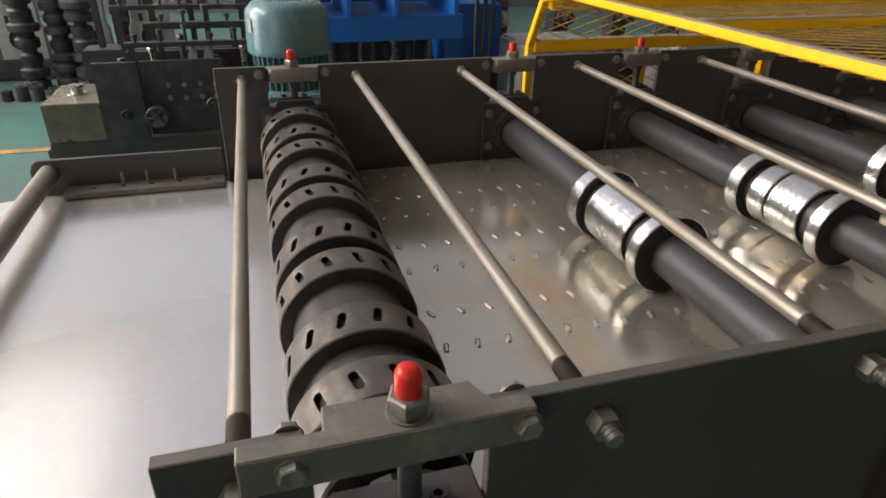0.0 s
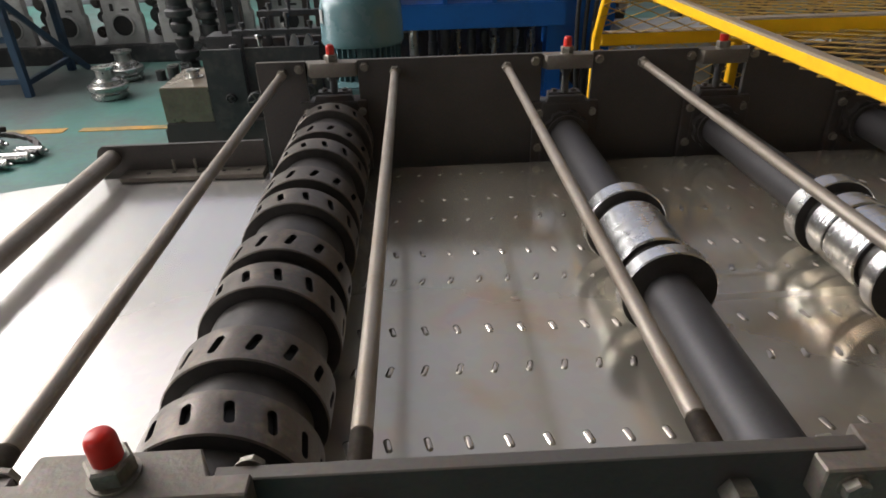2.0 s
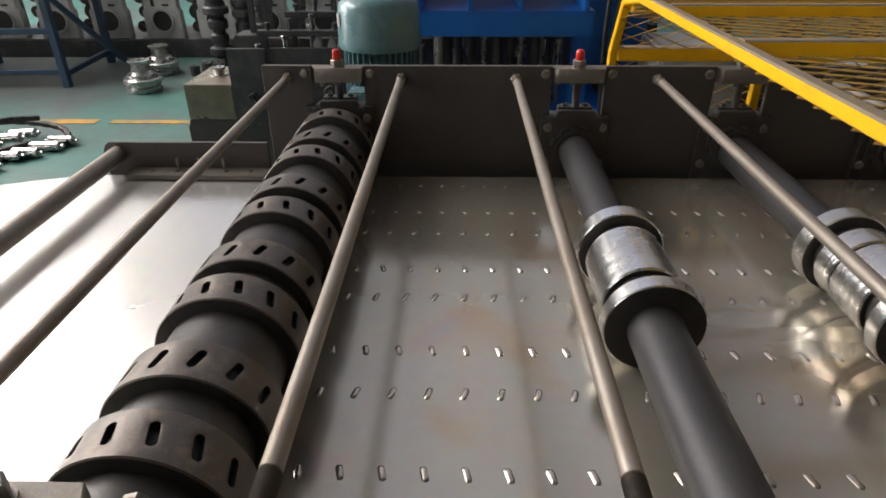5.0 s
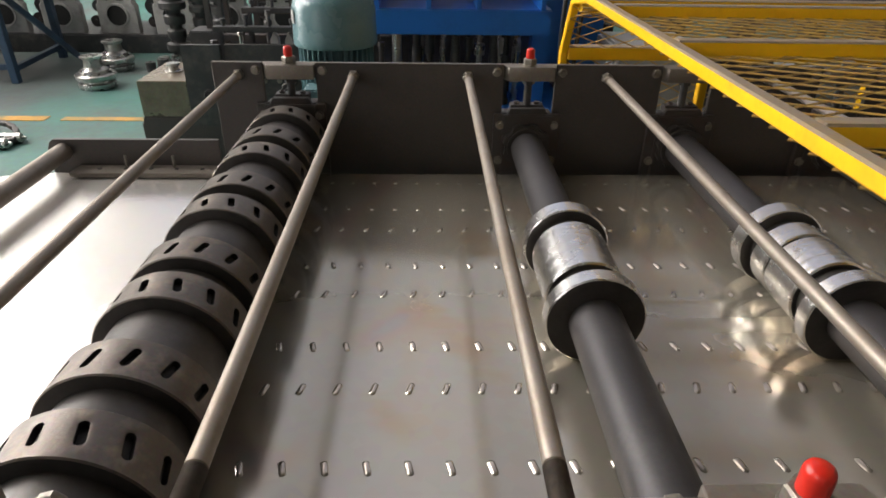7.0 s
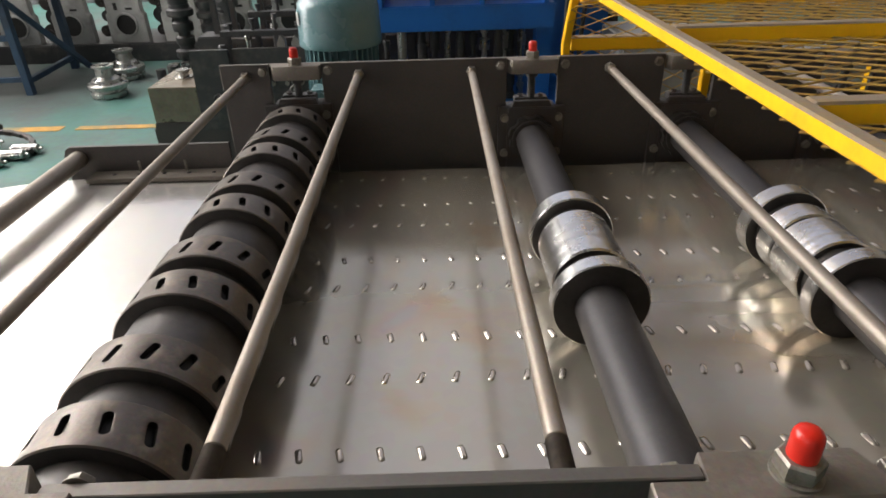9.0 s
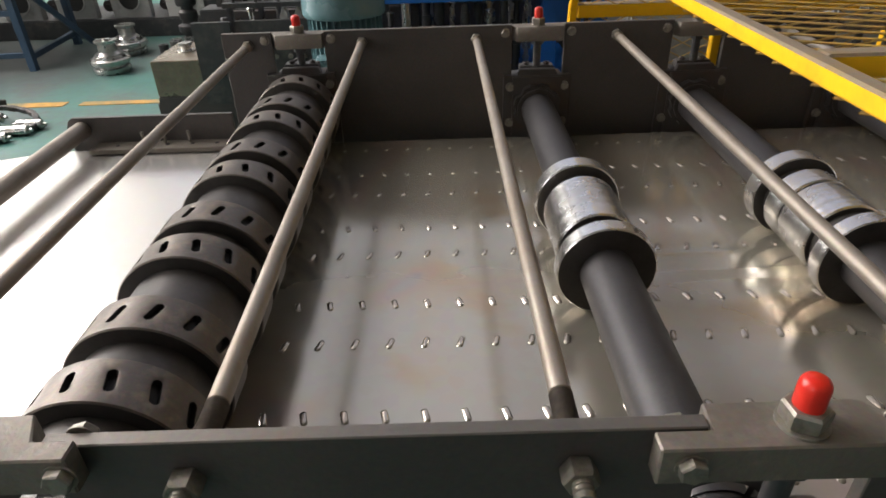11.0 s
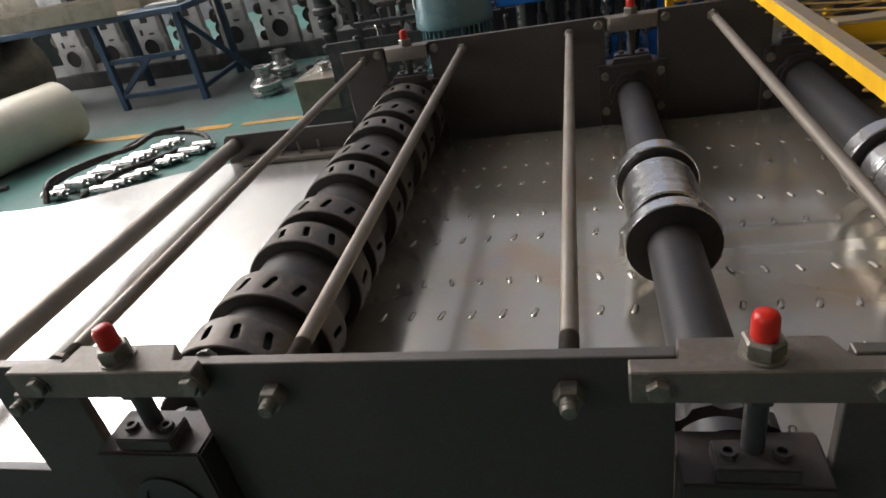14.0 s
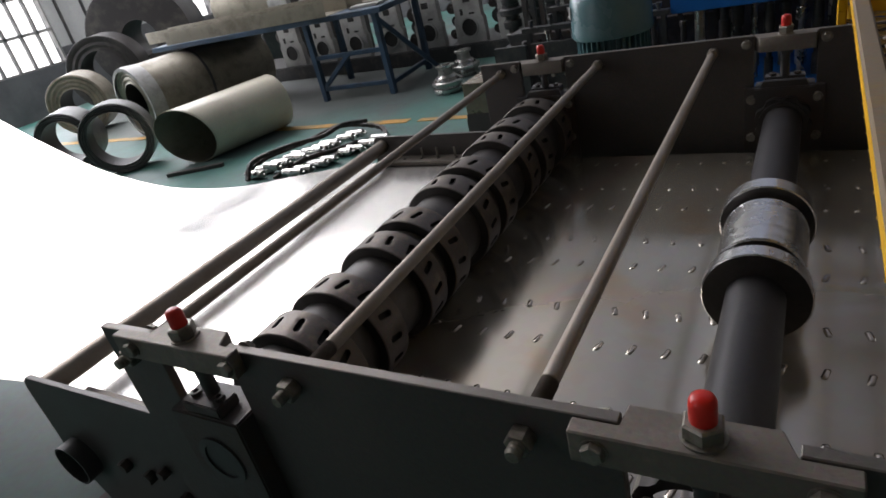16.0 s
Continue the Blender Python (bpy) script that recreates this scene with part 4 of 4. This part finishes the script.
pulley_stack(-2.07, 4.40, 2, "short stack of bright turned steel rolls on the floor")
pulley_stack(-2.16, 4.95, 2, "short stack of bright turned rolls with a flared hub")
rnd = random.Random(3)
for x, y, h in ((-1.74, 5.25, 0.98), (-1.52, 5.30, 1.02), (-1.34, 5.22, 0.92)):
    sizes, z = [], 0
    while z < h:
        s = (rnd.uniform(0.075, 0.115), rnd.uniform(0.07, 0.12), rnd.uniform(0.6, 0.85))
        sizes.append(s)
        z += s[1]
    roll_stack((x, y), sizes, GREYM, "tall column of stacked turned steel rolls", "tall roll stacks")
for i in range(16):
    x, y, r = -1.86 + i * 0.055, 4.86 + 0.18 * (i % 2) + rnd.uniform(-0.03, 0.03), rnd.uniform(0.03, 0.052)
    bm = B()
    h = rnd.uniform(0.05, 0.11)
    lathe(bm, (x, y, 0), (x, y, 1), [(0, r * 0.45), (0, r), (h, r), (h, r * 0.45), (0, r * 0.45)], 18)
    solid("loose_roll", bm, STEEL if i % 2 else GREYM, "loose turned steel roll lying on the floor", "steel roll", "loose rolls")

# ---- row of ivory stand frames on a low bench ----
bm = B()
box(bm, -6.0, -0.4, 5.55, 6.3, 0.0, 0.16, 0.01)
solid("low_bench", bm, GREYM, "long low grey steel bench along the wall", "bench")
for i in range(9):
    x = -0.90 - i * 0.49
    top = thing("roller_casting", (x, 5.62, 0.16), "ivory painted machine casting with dark round bores", "casting", "castings")
    bm = B()
    prism(bm, [(x - 0.17, 0.16), (x + 0.17, 0.16), (x + 0.17, 0.40), (x + 0.15, 0.42), (x + 0.15, 0.95), (x - 0.15, 0.95), (x - 0.15, 0.42), (x - 0.17, 0.40)], "y", 5.60, 5.68, 0.005)
    part("frame", bm, IVORY, top)
    # shallow bore and slots, their depth shade put in as near-black colour
    for z, r in ((0.315, 0.085),):
        bm = B()
        lathe(bm, (x, 5.600, z), (x, 0, z), [(0.003, 0), (0.003, r), (0.010, r), (0.010, r + 0.014), (0.0, r + 0.016)], 28, [0, 0, 1, 1])
        part("bore", bm, [POCKET, IVORY], top, "dark round bore with a raised rim")
    for x0, x1, z0, z1 in ((-0.06, -0.042, 0.74, 0.86), (0.02, 0.036, 0.76, 0.88), (-0.03, 0.05, 0.56, 0.62), (0.02, 0.08, 0.44, 0.458), (-0.08, -0.05, 0.44, 0.50)):
        bm = B()
        box(bm, x + x0, x + x1, 5.596, 5.602, z0, z1)
        part("slot", bm, POCKET, top)
    group = thing("gear_train", (x - 0.245, 5.85, 0.16), "dark oily gears and shafts between two castings", "gears", "gear trains")
    for k in range(5):
        a, b, r = x - 0.245 + rnd.uniform(-0.03, 0.03), 0.24 + k * 0.13, rnd.uniform(0.04, 0.075)
        bm = B()
        lathe(bm, (a, 5.72, b), (a, 9, b), [(0, 0), (0, r * 0.4), (0.03, r * 0.4), (0.03, r), (0.09, r), (0.09, r * 0.6), (0.3, r * 0.6), (0.3, 0)], 18)
        part("gear", bm, GREYM if k % 2 else BLACK, group)
    bm = B()
    box(bm, x - 0.36, x - 0.13, 6.0, 6.15, 0.16, 0.9, 0.01)
    part("back_plate", bm, BLACK, group)

# ---- blue work table with long trays ----
table = thing("work_table", (-3.6, 4.9, 0), "blue steel work table with grey sheet trays on top", "table")
for x, y in ((-2.72, 4.5), (-3.50, 4.45), (-2.80, 5.35), (-3.8, 5.3)):
    bm = B()
    beam(bm, (x, y, 0.0), (x, y, 0.74), 0.055, 0.055, 0.003)
    part("leg", bm, TABLE, table)
for p, q in (((-2.72, 4.5, 0.12), (-3.50, 4.45, 0.12)), ((-2.72, 4.5, 0.42), (-3.50, 4.45, 0.42)), ((-2.72, 4.5, 0.10), (-2.80, 5.35, 0.10)), ((-2.72, 4.5, 0.70), (-2.45, 4.95, 0.10)), ((-3.1, 4.47, 0.42), (-3.5, 4.46, 0.12))):
    bm = B()
    beam(bm, p, q, 0.04, 0.04, 0.003)
    part("brace", bm, TABLE, table)
bm = B()
prism(bm, [(-5.6, 4.30), (-2.60, 4.42), (-2.66, 5.45), (-5.6, 5.3)], "z", 0.74, 0.79, 0.004)
part("tabletop", bm, TABLE, table)
for y, z, x0, x1, w in ((4.36, 0.79, -5.4, -3.15, 0.02), (4.75, 0.79, -6.2, -3.0, 0.02)):
    tray = thing("sheet_tray", ((x0 + x1) / 2, y, z), "long folded grey sheet metal tray on the table", "tray", "sheet trays")
    bm = B()
    prism(bm, [(y, z), (y + 0.34, z), (y + 0.34, z + 0.12), (y + 0.336, z + 0.12), (y + 0.336, z + 0.004), (y + 0.004, z + 0.004), (y + 0.004, z + 0.13), (y, z + 0.13)], "x", x0, x1)
    part("folded_sheet", bm, COILG, tray)
for x, y, w, mat in ((-2.85, 4.6, 0.16, IVORY), (-2.95, 4.85, 0.2, COILG), (-2.75, 5.0, 0.12, BLUE)):
    bm = B()
    box(bm, x - w, x + w, y - 0.07, y + 0.07, 0.79, 0.815, 0.004)
    solid("sheet_offcut", bm, mat, "small flat sheet offcut lying on the table", "offcut", "offcuts")

# ---- coils of sheet lying on the floor ----
def coil(name, p0, p1, r, hole, mat, label, wraps=3, inner=None):
    top = thing(name, ((p0[0] + p1[0]) / 2, (p0[1] + p1[1]) / 2, 0), label, "steel coil", "steel coils")
    L = (Vector(p1) - Vector(p0)).length
    bm = B()
    prof = [(0.0, hole)]
    for i in range(wraps * 2 + 1):
        q = hole + (r - hole) * i / (wraps * 2 + 1)
        prof.append((0.012 * (i % 2), q))
    prof += [(0.006, r - 0.004), (0.01, r), (L - 0.01, r), (L, r - 0.004), (L, hole), (0, hole)]
    # inner face defaults to the dark colour, so the hole reads as shaded
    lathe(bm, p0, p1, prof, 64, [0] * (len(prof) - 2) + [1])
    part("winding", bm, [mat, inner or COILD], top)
    for f in (0.45,) if L > 1.2 else ():
        bm = B()
        lathe(bm, p0, p1, [(L * f, r + 0.0005), (L * f, r + 0.002), (L * f + 0.03, r + 0.002), (L * f + 0.03, r + 0.0005)], 64)
        part("strap", bm, GREYM, top, "thin dark steel strap")
    return top


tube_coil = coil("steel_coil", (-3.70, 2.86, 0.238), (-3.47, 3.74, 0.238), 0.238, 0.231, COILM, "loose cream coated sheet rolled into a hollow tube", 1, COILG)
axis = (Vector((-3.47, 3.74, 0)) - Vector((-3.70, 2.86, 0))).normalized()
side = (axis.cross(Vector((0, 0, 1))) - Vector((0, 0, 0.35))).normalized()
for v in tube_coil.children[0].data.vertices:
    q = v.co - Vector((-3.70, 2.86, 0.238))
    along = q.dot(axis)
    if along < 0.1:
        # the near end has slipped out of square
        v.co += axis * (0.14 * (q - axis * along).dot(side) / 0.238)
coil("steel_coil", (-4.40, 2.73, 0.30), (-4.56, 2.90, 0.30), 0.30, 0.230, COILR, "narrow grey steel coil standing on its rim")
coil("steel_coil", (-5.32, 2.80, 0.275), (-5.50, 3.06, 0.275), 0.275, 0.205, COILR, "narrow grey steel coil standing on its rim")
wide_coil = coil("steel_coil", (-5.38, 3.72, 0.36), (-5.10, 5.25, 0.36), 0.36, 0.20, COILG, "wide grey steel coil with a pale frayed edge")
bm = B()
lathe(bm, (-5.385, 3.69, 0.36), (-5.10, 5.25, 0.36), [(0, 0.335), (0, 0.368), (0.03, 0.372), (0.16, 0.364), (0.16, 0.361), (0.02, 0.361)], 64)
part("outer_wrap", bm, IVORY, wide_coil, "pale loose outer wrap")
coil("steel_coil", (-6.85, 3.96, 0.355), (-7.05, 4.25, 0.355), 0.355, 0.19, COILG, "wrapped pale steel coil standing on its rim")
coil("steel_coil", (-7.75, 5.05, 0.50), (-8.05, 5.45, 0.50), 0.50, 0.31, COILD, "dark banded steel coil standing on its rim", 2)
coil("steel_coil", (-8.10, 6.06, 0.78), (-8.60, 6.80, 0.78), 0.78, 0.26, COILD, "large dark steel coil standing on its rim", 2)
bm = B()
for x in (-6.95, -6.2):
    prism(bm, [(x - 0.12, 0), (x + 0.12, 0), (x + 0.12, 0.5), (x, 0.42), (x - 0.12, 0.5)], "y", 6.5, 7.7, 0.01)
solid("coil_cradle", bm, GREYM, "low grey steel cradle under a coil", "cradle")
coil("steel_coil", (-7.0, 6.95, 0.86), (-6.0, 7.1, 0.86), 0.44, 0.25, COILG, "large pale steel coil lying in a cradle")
bm = B()
prism(bm, [(-3.76, 2.62), (-3.74, 2.58), (-3.30, 2.78), (-3.32, 2.82)], "z", 0.0, 0.03, 0.003)
solid("floor_bar", bm, BLACK, "black steel bar lying on the floor", "bar")

# ---- chain of chromed rollers on the floor ----
conv = thing("roller_chain", (-2.40, 2.95, 0), "bundle of chromed conveyor rollers with dark side chains on the floor", "conveyor part")
ux = Vector((0.47, 0.88, 0))
for i in range(24):
    row, col = divmod(i, 3)
    c = Vector((-2.62, 2.56, 0.032)) + ux * (row * 0.098 + rnd.uniform(-0.015, 0.015)) + Vector((-0.10 + col * 0.19 + rnd.uniform(-0.02, 0.02), rnd.uniform(-0.02, 0.02), 0))
    if col == 1:
        c.z += 0.050
    if row == 7 and col == 0:
        continue
    d = Vector((1, rnd.uniform(-0.02, 0.16), rnd.uniform(-0.05, 0.05))).normalized()
    L = rnd.uniform(0.085, 0.115)
    bm = B()
    lathe(bm, tuple(c - d * L), tuple(c + d * L), [(0, 0), (0, 0.010), (0.022, 0.010), (0.022, 0.024), (0.026, 0.029), (2 * L - 0.026, 0.029), (2 * L - 0.022, 0.024), (2 * L - 0.022, 0.010), (2 * L, 0.010), (2 * L, 0)], 20)
    part("roller", bm, STEEL, conv, "chromed roller")


def link_chain(knots, links):
    """Plate links set end to end along a smooth line through the knots."""
    bm, ps = B(), [Vector(k) for k in knots]
    ps = [2 * ps[0] - ps[1]] + ps + [2 * ps[-1] - ps[-2]]

    def at(f):
        i = min(int(f), len(ps) - 4)
        t, (a, b, c, d) = f - i, ps[i:i + 4]
        return 0.5 * (2 * b + (c - a) * t + (2 * a - 5 * b + 4 * c - d) * t * t + (3 * b - a - 3 * c + d) * t ** 3)
    n = len(ps) - 3
    for i in range(links):
        a, b = at(n * i / links), at(n * (i + 1) / links)
        w = 0.024 if i % 2 else 0.034
        beam(bm, tuple(a - (b - a) * 0.12), tuple(b + (b - a) * 0.12), w, 0.030, 0.004)
    return bm


for knots, links in (
    (((-2.70, 2.46, 0.02), (-2.70, 2.56, 0.12), (-2.55, 2.78, 0.145), (-2.43, 3.02, 0.12), (-2.36, 3.22, 0.14), (-2.22, 3.34, 0.12)), 30),
    (((-2.86, 2.62, 0.02), (-2.80, 2.80, 0.06), (-2.64, 3.08, 0.07), (-2.48, 3.30, 0.10), (-2.26, 3.36, 0.08), (-2.06, 3.30, 0.06), (-1.98, 3.16, 0.03), (-2.10, 3.05, 0.02)), 40),
    (((-2.48, 2.50, 0.02), (-2.36, 2.70, 0.07), (-2.24, 2.88, 0.06), (-2.14, 3.08, 0.05)), 18),
):
    part("side_chain", link_chain(knots, links), BLOCKS, conv, "dark oily side chain")

# ---- things behind the cage ----
for x0, x1, y0, y1, z1 in ((1.28, 1.70, 2.75, 3.15, 0.66), (2.35, 3.1, 2.9, 3.3, 0.60)):
    bm = B()
    box(bm, x0, x1, y0, y1, 0.0, z1, 0.015)
    cab = thing("ivory_cabinet", ((x0 + x1) / 2, (y0 + y1) / 2, 0), "ivory painted steel cabinet standing behind the cage", "cabinet", "ivory cabinets")
    part("body", bm, IVORY, cab)
    bm = B()
    box(bm, x0 + 0.03, x1 - 0.03, y0 - 0.008, y0, 0.08, z1 - 0.05, 0.003)
    door = part("door", bm, IVORY, cab)
    bm = B()
    box(bm, x1 - 0.08, x1 - 0.06, y0 - 0.03, y0 - 0.008, z1 * 0.5, z1 * 0.5 + 0.09, 0.004)
    part("handle", bm, STEEL, door)
line = thing("slitting_unit", (2.6, 3.8, 0), "long dark oily machine line behind the cage", "machine")
bm = B()
box(bm, 1.25, 5.2, 3.5, 4.1, 0.0, 0.45, 0.01)
part("bed", bm, BLACK, line)
for k in range(9):
    x = 1.4 + k * 0.42
    bm = B()
    box(bm, x - 0.05, x + 0.05, 3.45, 3.6, 0.45, 0.92, 0.006)
    part("upright", bm, GREYM if k % 2 else BLACK, line)
    bm = B()
    lathe(bm, (x, 3.44, 0.70), (x, 0, 0.70), [(0, 0), (0, 0.05), (0.05, 0.05), (0.05, 0.03), (0.11, 0.03), (0.11, 0)], 18)
    part("spindle", bm, STEEL if k % 3 == 0 else BLOCKS, line)
bm = B()
rod(bm, (1.3, 3.52, 0.86), (5.1, 3.52, 0.86), 0.03, 16)
part("drive_shaft", bm, GREYM, line)
for i in range(5):
    x = 1.1 + i * 0.42
    top = thing("rack_stand", (x, 2.2, 0), "dark steel stand with a spindle behind the cage", "machine part", "rack stands")
    bm = B()
    box(bm, x - 0.05, x + 0.05, 2.15, 2.3, 0.0, 0.5, 0.006)
    part("column", bm, GREYM, top)
    bm = B()
    rod(bm, (x, 2.15, 0.44), (x, 2.0, 0.44), 0.03, 18, 0.003)
    part("spindle", bm, STEEL, top)
